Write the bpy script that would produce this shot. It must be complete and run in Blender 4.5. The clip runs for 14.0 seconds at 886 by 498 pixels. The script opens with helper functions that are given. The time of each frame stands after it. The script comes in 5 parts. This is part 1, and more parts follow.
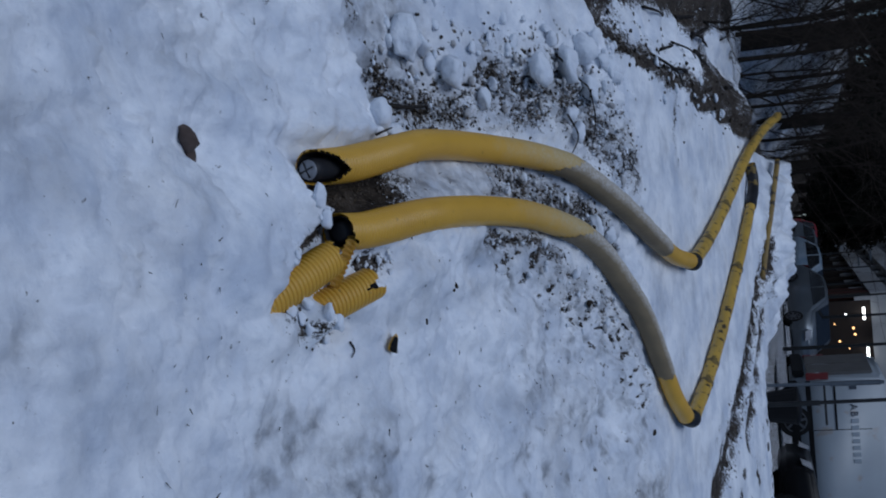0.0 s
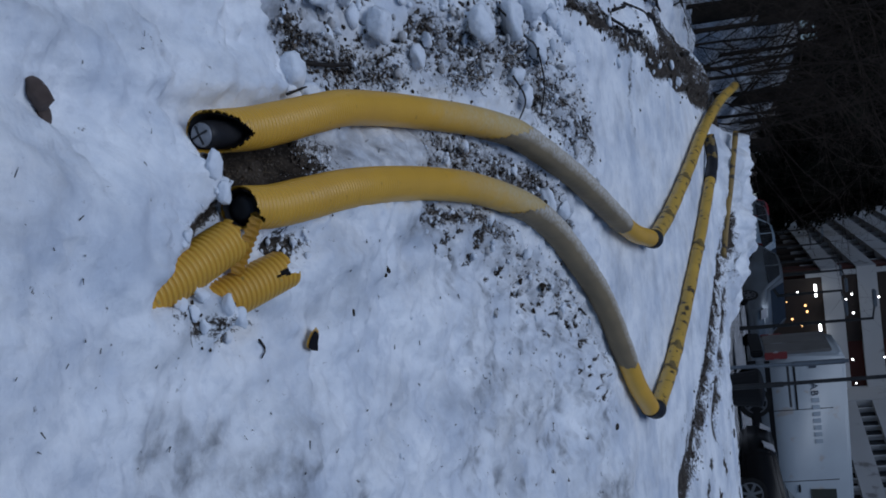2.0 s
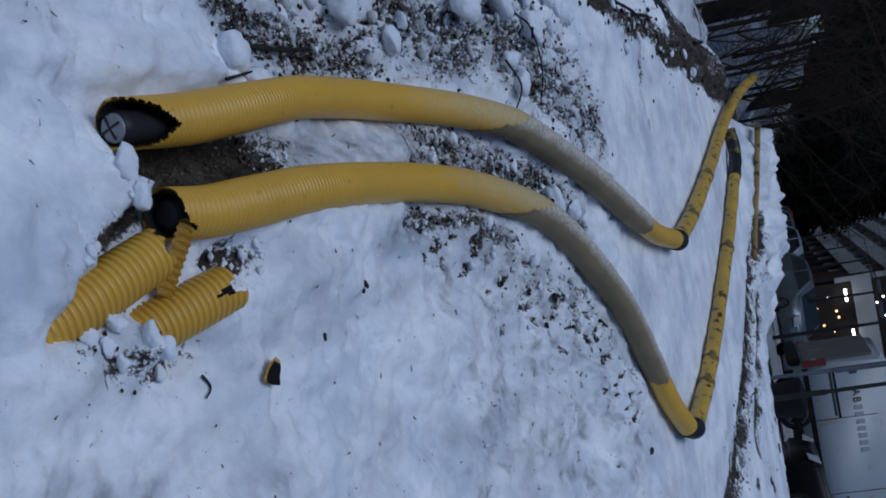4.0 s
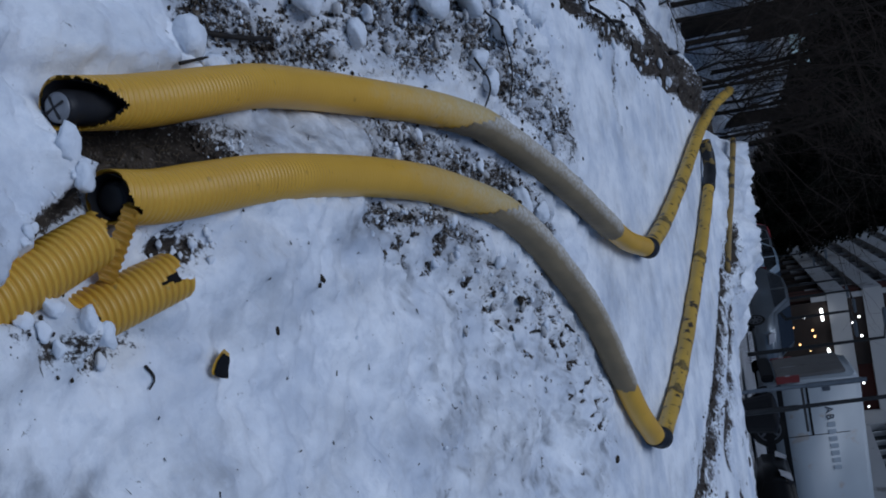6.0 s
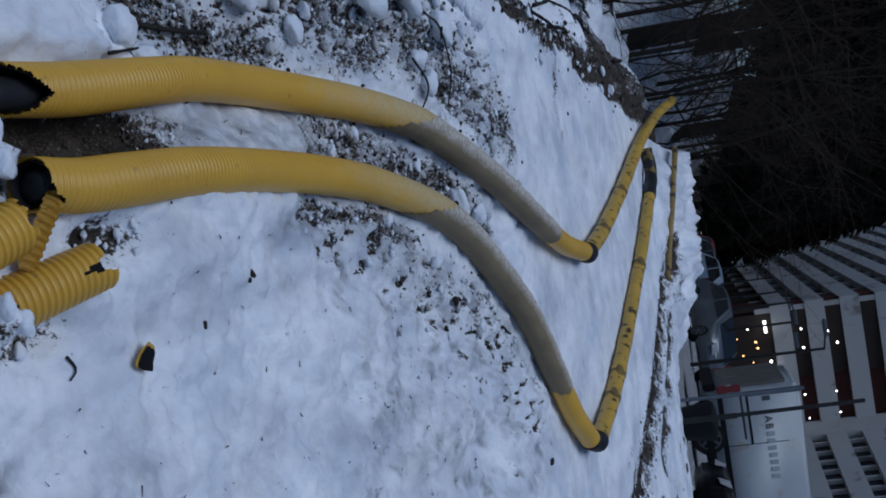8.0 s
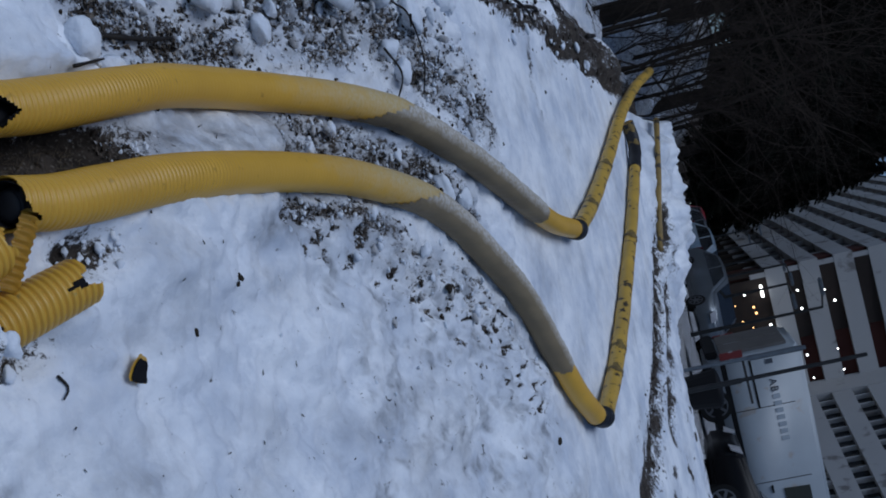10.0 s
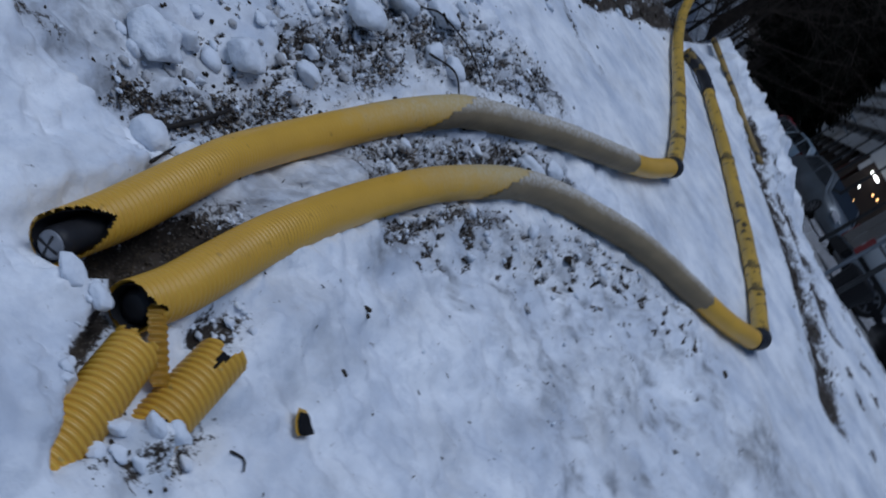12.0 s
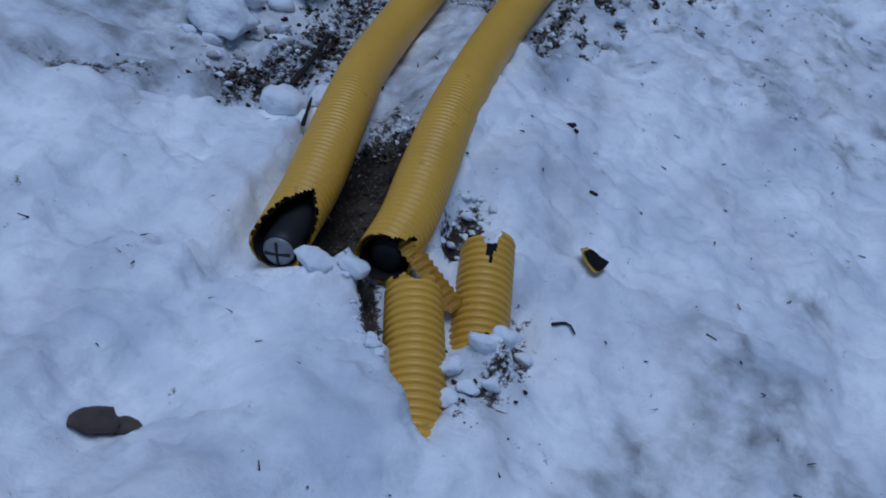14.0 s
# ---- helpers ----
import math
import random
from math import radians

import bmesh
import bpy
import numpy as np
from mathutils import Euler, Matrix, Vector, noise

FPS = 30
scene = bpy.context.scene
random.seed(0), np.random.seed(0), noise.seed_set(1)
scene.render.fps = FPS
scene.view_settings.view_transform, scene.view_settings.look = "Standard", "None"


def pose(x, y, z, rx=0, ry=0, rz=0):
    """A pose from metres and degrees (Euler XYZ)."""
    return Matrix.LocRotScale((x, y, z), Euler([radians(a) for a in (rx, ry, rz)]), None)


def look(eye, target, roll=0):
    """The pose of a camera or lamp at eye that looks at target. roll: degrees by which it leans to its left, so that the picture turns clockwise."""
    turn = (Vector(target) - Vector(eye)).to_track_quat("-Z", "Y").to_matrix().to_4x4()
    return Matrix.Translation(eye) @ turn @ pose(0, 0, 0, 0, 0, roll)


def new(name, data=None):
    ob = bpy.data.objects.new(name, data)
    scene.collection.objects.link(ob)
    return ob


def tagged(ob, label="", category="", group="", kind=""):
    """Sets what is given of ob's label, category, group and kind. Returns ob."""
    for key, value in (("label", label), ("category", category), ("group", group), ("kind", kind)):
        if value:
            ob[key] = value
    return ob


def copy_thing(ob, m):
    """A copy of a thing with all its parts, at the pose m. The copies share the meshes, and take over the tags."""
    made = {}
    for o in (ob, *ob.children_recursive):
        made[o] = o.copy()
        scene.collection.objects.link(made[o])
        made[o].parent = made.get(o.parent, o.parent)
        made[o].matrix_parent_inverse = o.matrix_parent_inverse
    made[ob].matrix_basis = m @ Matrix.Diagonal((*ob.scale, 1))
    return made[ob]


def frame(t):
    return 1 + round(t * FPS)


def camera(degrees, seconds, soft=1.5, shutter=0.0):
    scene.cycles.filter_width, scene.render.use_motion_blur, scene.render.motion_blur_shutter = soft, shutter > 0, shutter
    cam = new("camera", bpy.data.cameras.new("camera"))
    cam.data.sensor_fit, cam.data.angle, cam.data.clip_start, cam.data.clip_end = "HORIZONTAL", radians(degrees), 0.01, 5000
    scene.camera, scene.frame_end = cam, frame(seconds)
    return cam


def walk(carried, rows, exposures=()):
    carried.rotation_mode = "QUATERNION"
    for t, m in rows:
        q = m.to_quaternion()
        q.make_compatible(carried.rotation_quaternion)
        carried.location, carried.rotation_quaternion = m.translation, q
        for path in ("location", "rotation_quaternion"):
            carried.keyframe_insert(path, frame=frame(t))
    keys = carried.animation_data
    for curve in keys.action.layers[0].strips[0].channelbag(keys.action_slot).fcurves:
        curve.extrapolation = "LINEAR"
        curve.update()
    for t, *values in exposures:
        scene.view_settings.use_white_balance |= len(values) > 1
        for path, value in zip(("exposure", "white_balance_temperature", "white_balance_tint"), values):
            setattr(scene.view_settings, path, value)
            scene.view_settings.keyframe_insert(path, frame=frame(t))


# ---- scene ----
cam = camera(41.0, 14.0, soft=1.8, shutter=0.4)
ROWS = [
    (0, -0.488, -4.973, 1.616, 16.17, -74.26, 72.27),
    (0.5, -0.466, -4.954, 1.611, 19.99, -75.32, 67.59),
    (1, -0.493, -4.908, 1.607, 19.55, -75.88, 67.38),
    (1.15, -0.490, -4.870, 1.602, 19.65, -75.85, 67.30),
    (1.4, -0.430, -4.260, 1.518, 21.30, -75.50, 66.30),
    (1.5, -0.426, -4.201, 1.510, 21.64, -75.45, 66.02),
    (2, -0.423, -4.191, 1.506, 23.66, -75.89, 63.93),
    (4.3, -0.288, -3.341, 1.443, 35.10, -72.89, 53.68),
    (4.5, -0.286, -3.328, 1.442, 34.75, -72.99, 54.29),
    (5, -0.270, -3.321, 1.467, 36.50, -73.36, 53.47),
    (5.5, -0.245, -3.306, 1.475, 36.28, -73.64, 53.35),
    (6, -0.223, -3.299, 1.484, 34.39, -74.50, 54.99),
    (6.5, -0.204, -3.302, 1.500, 33.35, -75.71, 55.81),
    (7, -0.200, -3.302, 1.516, 33.60, -76.26, 55.63),
    (7.5, -0.191, -3.295, 1.528, 35.71, -76.59, 53.93),
    (8, -0.172, -3.289, 1.537, 38.30, -76.91, 51.41),
    (8.2, -0.172, -3.292, 1.543, 37.94, -77.11, 51.66),
    (10.3, -0.131, -3.240, 1.539, 53.45, -72.06, 35.78),
    (10.5, -0.108, -3.275, 1.576, 54.02, -70.80, 35.54),
    (11, -0.093, -3.267, 1.573, 59.55, -65.96, 29.94),
    (11.5, -0.083, -3.259, 1.536, 62.58, -61.83, 26.50),
    (12, -0.081, -3.251, 1.498, 64.18, -54.99, 24.10),
    (12.5, -0.102, -3.223, 1.423, 65.53, -42.88, 18.97),
    (13, -0.139, -3.180, 1.331, 64.94, -32.63, 16.32),
    (13.5, -0.171, -3.116, 1.281, 63.62, -24.93, 15.50),
    (14, -0.259, -3.105, 1.297, 63.14, -21.02, 13.02),
]
EXPOSURES = [(0.0, -0.13, 5500, 10), (2.5, -0.05, 5550, 10), (5.0, -0.02, 5500, 10), (12.0, 0.07, 5580, 10), (13.0, 0.03, 5450, 10), (13.5, -0.02, 5100, 10), (14.0, -0.03, 5100, 10)]
walk(cam, [(t, pose(x, y, z, rx, ry, rz)) for t, x, y, z, rx, ry, rz in ROWS], EXPOSURES)

# ---- world, sun, exposure ----
world = bpy.data.worlds.new("dusk_sky")
scene.world = world
world.use_nodes = True
wn = world.node_tree.nodes
sky = wn.new("ShaderNodeTexSky")
sky.sky_type, sky.sun_disc = "NISHITA", False
sky.sun_elevation, sky.sun_rotation = radians(68), radians(215)
sky.air_density, sky.dust_density, sky.ozone_density = 1.0, 0.8, 2.0
world.node_tree.links.new(sky.outputs[0], wn["Background"].inputs[0])
wn["Background"].inputs[1].default_value = 0.045
sun_data = bpy.data.lights.new("sun", "SUN")
sun_data.energy, sun_data.angle, sun_data.color = 1.1, radians(35), (0.95, 0.97, 1.0)
sun = new("sun", sun_data)
sun.matrix_world = look((-7, -10, 34), (0, 0, 0))

# ---- materials ----
def material(name, colour=(0.5, 0.5, 0.5), rough=0.6, metal=0.0, second=None, scale=8.0, amount=0.5, bump=0.0, bump_scale=60.0, spec=0.5,
             spots=None, spot_scale=20.0, spot_level=0.6, emit=None, vary=0.0):
    """A noise-mixed surface: two colours at a broad scale, spots of a third, fine relief."""
    m = bpy.data.materials.new(name)
    m.use_nodes = True
    n, l = m.node_tree.nodes, m.node_tree.links
    b = n["Principled BSDF"]
    b.inputs["Roughness"].default_value, b.inputs["Metallic"].default_value = rough, metal
    b.inputs["Specular IOR Level"].default_value = spec
    co = n.new("ShaderNodeTexCoord").outputs["Object"]

    def noise_tex(s, detail=6.0):
        t = n.new("ShaderNodeTexNoise")
        t.inputs["Scale"].default_value, t.inputs["Detail"].default_value = s, detail
        l.new(co, t.inputs["Vector"])
        return t.outputs["Fac"]

    def ramp(fac, lo, hi):
        r = n.new("ShaderNodeMapRange")
        r.inputs["From Min"].default_value, r.inputs["From Max"].default_value = lo, hi
        l.new(fac, r.inputs["Value"])
        return r.outputs[0]

    def mix(fac, a, c):
        x = n.new("ShaderNodeMix")
        x.data_type = "RGBA"
        for sock, v in ((x.inputs["A"], a), (x.inputs["B"], c)):
            if isinstance(v, tuple):
                sock.default_value = (*v, 1)
            else:
                l.new(v, sock)
        if isinstance(fac, float):
            x.inputs["Factor"].default_value = fac
        else:
            l.new(fac, x.inputs["Factor"])
        return x.outputs["Result"]

    out = colour
    if second:
        out = mix(ramp(noise_tex(scale), 0.5 - 0.5 * amount, 0.5 + 0.5 * (1 - amount) + 0.1), colour, second)
    if spots:
        out = mix(ramp(noise_tex(spot_scale, 8.0), spot_level, spot_level + 0.06), out, spots)
    if vary:
        info = n.new("ShaderNodeObjectInfo")
        h = n.new("ShaderNodeHueSaturation")
        r = n.new("ShaderNodeMapRange")
        r.inputs["To Min"].default_value, r.inputs["To Max"].default_value = 1 - vary, 1 + vary
        l.new(info.outputs["Random"], r.inputs["Value"])
        l.new(r.outputs[0], h.inputs["Value"])
        if isinstance(out, tuple):
            h.inputs["Color"].default_value = (*out, 1)
        else:
            l.new(out, h.inputs["Color"])
        out = h.outputs[0]
    if isinstance(out, tuple):
        b.inputs["Base Color"].default_value = (*out, 1)
    else:
        l.new(out, b.inputs["Base Color"])
    if bump:
        bp = n.new("ShaderNodeBump")
        bp.inputs["Strength"].default_value, bp.inputs["Distance"].default_value = bump, 0.01
        l.new(noise_tex(bump_scale, 8.0), bp.inputs["Height"])
        l.new(bp.outputs[0], b.inputs["Normal"])
    if emit:
        b.inputs["Emission Color"].default_value = (*emit[:3], 1)
        b.inputs["Emission Strength"].default_value = emit[3]
    return m


def ground_material():
    """Old snow over soil: the share of soil and of grey slush comes from the sheet's own attributes."""
    m = bpy.data.materials.new("snow_and_soil")
    m.use_nodes = True
    n, l = m.node_tree.nodes, m.node_tree.links
    b = n["Principled BSDF"]
    co = n.new("ShaderNodeTexCoord").outputs["Object"]

    def tex(s, d=8.0, rough=0.6):
        t = n.new("ShaderNodeTexNoise")
        t.inputs["Scale"].default_value, t.inputs["Detail"].default_value, t.inputs["Roughness"].default_value = s, d, rough
        l.new(co, t.inputs["Vector"])
        return t.outputs["Fac"]

    def ramp(fac, lo, hi, a=0.0, c=1.0):
        r = n.new("ShaderNodeMapRange")
        for k, v in zip(("From Min", "From Max", "To Min", "To Max"), (lo, hi, a, c)):
            r.inputs[k].default_value = v
        l.new(fac, r.inputs["Value"])
        return r.outputs[0]

    def maths(op, a, c):
        x = n.new("ShaderNodeMath")
        x.operation = op
        for s, v in zip(x.inputs, (a, c)):
            if isinstance(v, float):
                s.default_value = v
            else:
                l.new(v, s)
        return x.outputs[0]

    def mix(fac, a, c):
        x = n.new("ShaderNodeMix")
        x.data_type = "RGBA"
        for s, v in ((x.inputs["A"], a), (x.inputs["B"], c)):
            if isinstance(v, tuple):
                s.default_value = (*v, 1)
            else:
                l.new(v, s)
        l.new(fac, x.inputs["Factor"])
        return x.outputs["Result"]

    def attr(name):
        a = n.new("ShaderNodeAttribute")
        a.attribute_name = name
        return a.outputs["Fac"]

    soil_share, slush = attr("soil"), attr("slush")
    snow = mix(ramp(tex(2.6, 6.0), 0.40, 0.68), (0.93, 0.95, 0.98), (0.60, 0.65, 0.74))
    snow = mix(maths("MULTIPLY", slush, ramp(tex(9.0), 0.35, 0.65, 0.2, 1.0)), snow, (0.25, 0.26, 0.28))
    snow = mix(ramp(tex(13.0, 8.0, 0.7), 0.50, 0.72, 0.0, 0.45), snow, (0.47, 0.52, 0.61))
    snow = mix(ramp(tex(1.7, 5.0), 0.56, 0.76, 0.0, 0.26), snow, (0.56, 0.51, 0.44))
    soil = mix(ramp(tex(14.0), 0.35, 0.65), (0.017, 0.013, 0.010), (0.060, 0.048, 0.038))
    soil = mix(ramp(tex(85.0), 0.57, 0.66), soil, (0.15, 0.13, 0.11))
    soil = mix(maths("MULTIPLY", ramp(slush, 0.5, 0.9), ramp(tex(60.0, 8.0, 0.75), 0.53, 0.60, 0.0, 0.8)), soil, (0.40, 0.42, 0.45))
    edge = maths("ADD", soil_share, ramp(tex(34.0, 12.0, 0.80), 0.3, 0.7, -0.62, 0.62))
    fac = ramp(edge, 0.42, 0.62)
    l.new(mix(fac, snow, soil), b.inputs["Base Color"])
    l.new(ramp(fac, 0.0, 1.0, 0.55, 0.9), b.inputs["Roughness"])
    b.inputs["Specular IOR Level"].default_value = 0.25
    bp = n.new("ShaderNodeBump")
    bp.inputs["Strength"].default_value, bp.inputs["Distance"].default_value = 0.65, 0.012
    l.new(tex(26.0, 10.0, 0.65), bp.inputs["Height"])
    l.new(bp.outputs[0], b.inputs["Normal"])
    return m


SNOW = material("snow_lump", (0.84, 0.87, 0.91), 0.6, second=(0.58, 0.63, 0.72), scale=9, bump=1.0, bump_scale=34, spots=(0.25, 0.23, 0.2), spot_scale=45, spot_level=0.70, spec=0.25)
DIRTY_SNOW = material("dirty_snow", (0.58, 0.60, 0.63), 0.65, second=(0.22, 0.20, 0.185), scale=14, bump=1.0, bump_scale=40, spots=(0.07, 0.055, 0.04), spot_scale=50, spot_level=0.6, spec=0.25)
YELLOW = material("yellow_plastic", (0.66, 0.38, 0.040), 0.42, second=(0.55, 0.31, 0.036), scale=5, bump=0.08, bump_scale=30, spots=(0.42, 0.29, 0.08), spot_scale=22, spot_level=0.68)
FAR_YELLOW = material("dirty_yellow_plastic", (0.58, 0.36, 0.05), 0.5, second=(0.36, 0.235, 0.05), scale=4, bump=0.1, bump_scale=30, spots=(0.05, 0.035, 0.02), spot_scale=15, spot_level=0.575)
INNER = material("matt_black_inner_wall", (0.009, 0.009, 0.010), 0.8, second=(0.016, 0.016, 0.018), scale=20, spec=0.08)
OLD_YELLOW = material("mud_caked_yellow_plastic", (0.34, 0.22, 0.05), 0.6, second=(0.16, 0.11, 0.045), scale=5, bump=0.2, bump_scale=30, spots=(0.05, 0.036, 0.022), spot_scale=9, spot_level=0.54)
BLACK = material("black_plastic", (0.012, 0.012, 0.014), 0.5, second=(0.025, 0.025, 0.028), scale=9, bump=0.1, spec=0.3)
CAP = material("grey_plastic_cap", (0.17, 0.18, 0.20), 0.3, second=(0.26, 0.27, 0.30), scale=12)


def frosted(name, clean, clean2, rime, rime2, run0, run1, crest0, crest1, rough=0.5):
    """Plastic with rime: it gains with the length along the duct and lies on its upper side, in patches."""
    m = material(name, clean, rough, second=clean2, scale=5, bump=0.12, bump_scale=45, spots=tuple(0.8 * c for c in clean2), spot_scale=24, spot_level=0.66)
    n, l = m.node_tree.nodes, m.node_tree.links
    b = n["Principled BSDF"]
    under = b.inputs["Base Color"].links[0].from_socket

    def ranged(socket, lo, hi, a, c):
        r = n.new("ShaderNodeMapRange")
        for k, v in zip(("From Min", "From Max", "To Min", "To Max"), (lo, hi, a, c)):
            r.inputs[k].default_value = v
        l.new(socket, r.inputs["Value"])
        return r.outputs[0]

    def attribute(key):
        a = n.new("ShaderNodeAttribute")
        a.attribute_name = key
        return a.outputs["Fac"]

    def noise_fac(scale):
        t = n.new("ShaderNodeTexNoise")
        t.inputs["Scale"].default_value, t.inputs["Detail"].default_value = scale, 9.0
        l.new(n.new("ShaderNodeTexCoord").outputs["Object"], t.inputs["Vector"])
        return t.outputs["Fac"]

    def maths(op, a, c):
        x = n.new("ShaderNodeMath")
        x.operation, x.use_clamp = op, False
        l.new(a, x.inputs[0])
        l.new(c, x.inputs[1])
        return x.outputs[0]

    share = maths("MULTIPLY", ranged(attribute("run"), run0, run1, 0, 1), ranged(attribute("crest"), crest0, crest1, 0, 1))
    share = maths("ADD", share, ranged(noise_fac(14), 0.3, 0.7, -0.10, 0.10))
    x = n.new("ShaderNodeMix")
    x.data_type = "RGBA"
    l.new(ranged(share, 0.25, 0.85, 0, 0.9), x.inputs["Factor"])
    l.new(under, x.inputs["A"])
    y = n.new("ShaderNodeMix")
    y.data_type = "RGBA"
    y.inputs["A"].default_value, y.inputs["B"].default_value = (*rime, 1), (*rime2, 1)
    l.new(ranged(noise_fac(60), 0.4, 0.6, 0, 1), y.inputs["Factor"])
    l.new(y.outputs["Result"], x.inputs["B"])
    l.new(x.outputs["Result"], b.inputs["Base Color"])
    return m


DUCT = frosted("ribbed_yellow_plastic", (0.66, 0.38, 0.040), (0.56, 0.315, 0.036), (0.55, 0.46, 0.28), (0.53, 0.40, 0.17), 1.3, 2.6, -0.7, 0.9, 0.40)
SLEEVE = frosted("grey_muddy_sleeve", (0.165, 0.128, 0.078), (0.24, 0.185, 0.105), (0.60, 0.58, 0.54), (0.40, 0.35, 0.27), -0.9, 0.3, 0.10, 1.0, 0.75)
SOIL = material("soil_crumb", (0.022, 0.018, 0.014), 0.9, second=(0.06, 0.047, 0.035), scale=20, bump=0.5, spec=0.1)
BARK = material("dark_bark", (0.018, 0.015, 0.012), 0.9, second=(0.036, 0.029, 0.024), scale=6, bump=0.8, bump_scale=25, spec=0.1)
STONE = material("brown_stone", (0.050, 0.033, 0.026), 0.85, second=(0.11, 0.082, 0.07), scale=16, bump=0.7, bump_scale=30)


# ---- mesh helpers ----
def part(name, bm, mat, parent=None, label="", smooth=False):
    me = bpy.data.meshes.new(name)
    bm.to_mesh(me)
    bm.free()
    me.materials.append(mat)
    if smooth:
        me.shade_smooth()
    ob = new(name, me)
    if parent:
        ob.parent = parent
    if label:
        ob["label"] = label
    return ob


def thing(name, label, category, at=(0, 0, 0), group="", kind=""):
    ob = new(name)
    ob.location = at
    ob.empty_display_size = 0.1
    return tagged(ob, label, category, group, kind)


def box(bm, lo, hi, bevel=0.0, m=None):
    c = [(a + b) / 2 for a, b in zip(lo, hi)]
    s = [b - a for a, b in zip(lo, hi)]
    made = bmesh.ops.create_cube(bm, size=1.0, matrix=(m or Matrix()) @ Matrix.Translation(c) @ Matrix.Diagonal((*s, 1)))
    if bevel:
        edges = list({e for v in made["verts"] for e in v.link_edges})
        bmesh.ops.bevel(bm, geom=edges, offset=bevel, segments=2, affect="EDGES", clamp_overlap=True)
    return bm


def boxed(*args, **kw):
    return box(bmesh.new(), *args, **kw)


def smooth_path(points, step):
    """Points along a Catmull-Rom curve through the given ones, evenly spaced."""
    p = [Vector(q) for q in points]
    p = [2 * p[0] - p[1]] + p + [2 * p[-1] - p[-2]]
    dense = []
    for a, b, c, d in zip(p, p[1:], p[2:], p[3:]):
        for k in range(40):
            t = k / 40
            dense.append(0.5 * (2 * b + (c - a) * t + (2 * a - 5 * b + 4 * c - d) * t * t + (3 * b - a - 3 * c + d) * t ** 3))
    dense.append(p[-2])
    out, run = [dense[0]], 0.0
    for a, b in zip(dense, dense[1:]):
        seg = (b - a).length
        while seg > 1e-9 and run + seg >= step:
            a = a.lerp(b, (step - run) / seg)
            out.append(a.copy())
            seg, run = (b - a).length, 0.0
        run += seg
    return out


def sweep(path, radius, sides=28, keep=None, caps=False, inward=False):
    """A tube along path; radius(s, a) by length and angle (0: up); keep(s, a) drops faces of a torn end."""
    bm = bmesh.new()
    run, crest = bm.verts.layers.float.new("run"), bm.verts.layers.float.new("crest")
    rings, s = [], 0.0
    for i, p in enumerate(path):
        if i:
            s += (p - path[i - 1]).length
        d = (path[min(i + 1, len(path) - 1)] - path[max(i - 1, 0)]).normalized()
        side = d.cross(Vector((0, 0, 1))).normalized()
        up = side.cross(d)
        ring = []
        for k in range(sides):
            a = 2 * math.pi * k / sides
            r = radius(s, a)
            v = bm.verts.new(p + up * (r * math.cos(a)) + side * (r * math.sin(a)))
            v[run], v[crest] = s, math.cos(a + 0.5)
            ring.append(v)
        rings.append((s, ring))
    for (s0, r0), (s1, r1) in zip(rings, rings[1:]):
        for k in range(sides):
            a = 2 * math.pi * (k + 0.5) / sides
            if keep and not keep((s0 + s1) / 2, a):
                continue
            f = [r0[k], r1[k], r1[(k + 1) % sides], r0[(k + 1) % sides]]
            bm.faces.new(f if not inward else f[::-1])
    if caps:
        bm.faces.new(rings[0][1])
        bm.faces.new(rings[-1][1][::-1])
    bmesh.ops.delete(bm, geom=[v for v in bm.verts if not v.link_faces], context="VERTS")
    return bm


# ---- numpy noise for the ground ----
RNG = np.random.RandomState(7)
PERM = RNG.permutation(512)
GRAD = RNG.normal(size=(512, 2))
GRAD /= np.linalg.norm(GRAD, axis=1)[:, None]


def perlin(x, y):
    xi, yi = np.floor(x).astype(int), np.floor(y).astype(int)
    fx, fy = x - xi, y - yi
    u, v = fx * fx * fx * (fx * (fx * 6 - 15) + 10), fy * fy * fy * (fy * (fy * 6 - 15) + 10)

    def corner(i, j):
        g = GRAD[PERM[(PERM[(xi + i) & 511] + yi + j) & 511]]
        return g[..., 0] * (fx - i) + g[..., 1] * (fy - j)

    a = corner(0, 0) * (1 - u) + corner(1, 0) * u
    b = corner(0, 1) * (1 - u) + corner(1, 1) * u
    return (a * (1 - v) + b * v) * 1.5


def fbm(x, y, octaves=4, gain=0.5):
    out, amp = 0.0, 1.0
    for k in range(octaves):
        out = out + amp * perlin(x * 2 ** k + 17.3 * k, y * 2 ** k - 9.1 * k)
        amp *= gain
    return out


def step(a, b, x):
    t = np.clip((x - a) / (b - a), 0, 1)
    return t * t * (3 - 2 * t)


YS = [-60, -6, -2.5, -0.8, 0, 0.6, 1.8, 2.6, 3.2, 4.5, 6, 8, 10, 12.5, 14, 18.8, 20, 34, 54, 100, 400]
ZS = [-0.3, -0.28, -0.27, -0.24, 0, 0.1, 0.38, 0.62, 0.79, 0.98, 1.22, 1.5, 1.60, 1.46, 1.36, 1.36, 1.62, 2.05, 2.6, 3.2, 3.2]


def base_height(x, y):
    """The hillside: level where one stands, rising to the car park, hollow on the woods' side."""
    z = sum(np.interp(y + o, YS, ZS) for o in (-0.3, -0.15, 0, 0.15, 0.3)) / 5
    z = z - 0.2 * step(-0.45, -1.15, x) * step(-3, -0.5, y) * (1 - step(0.9, 2.2, y))
    return z


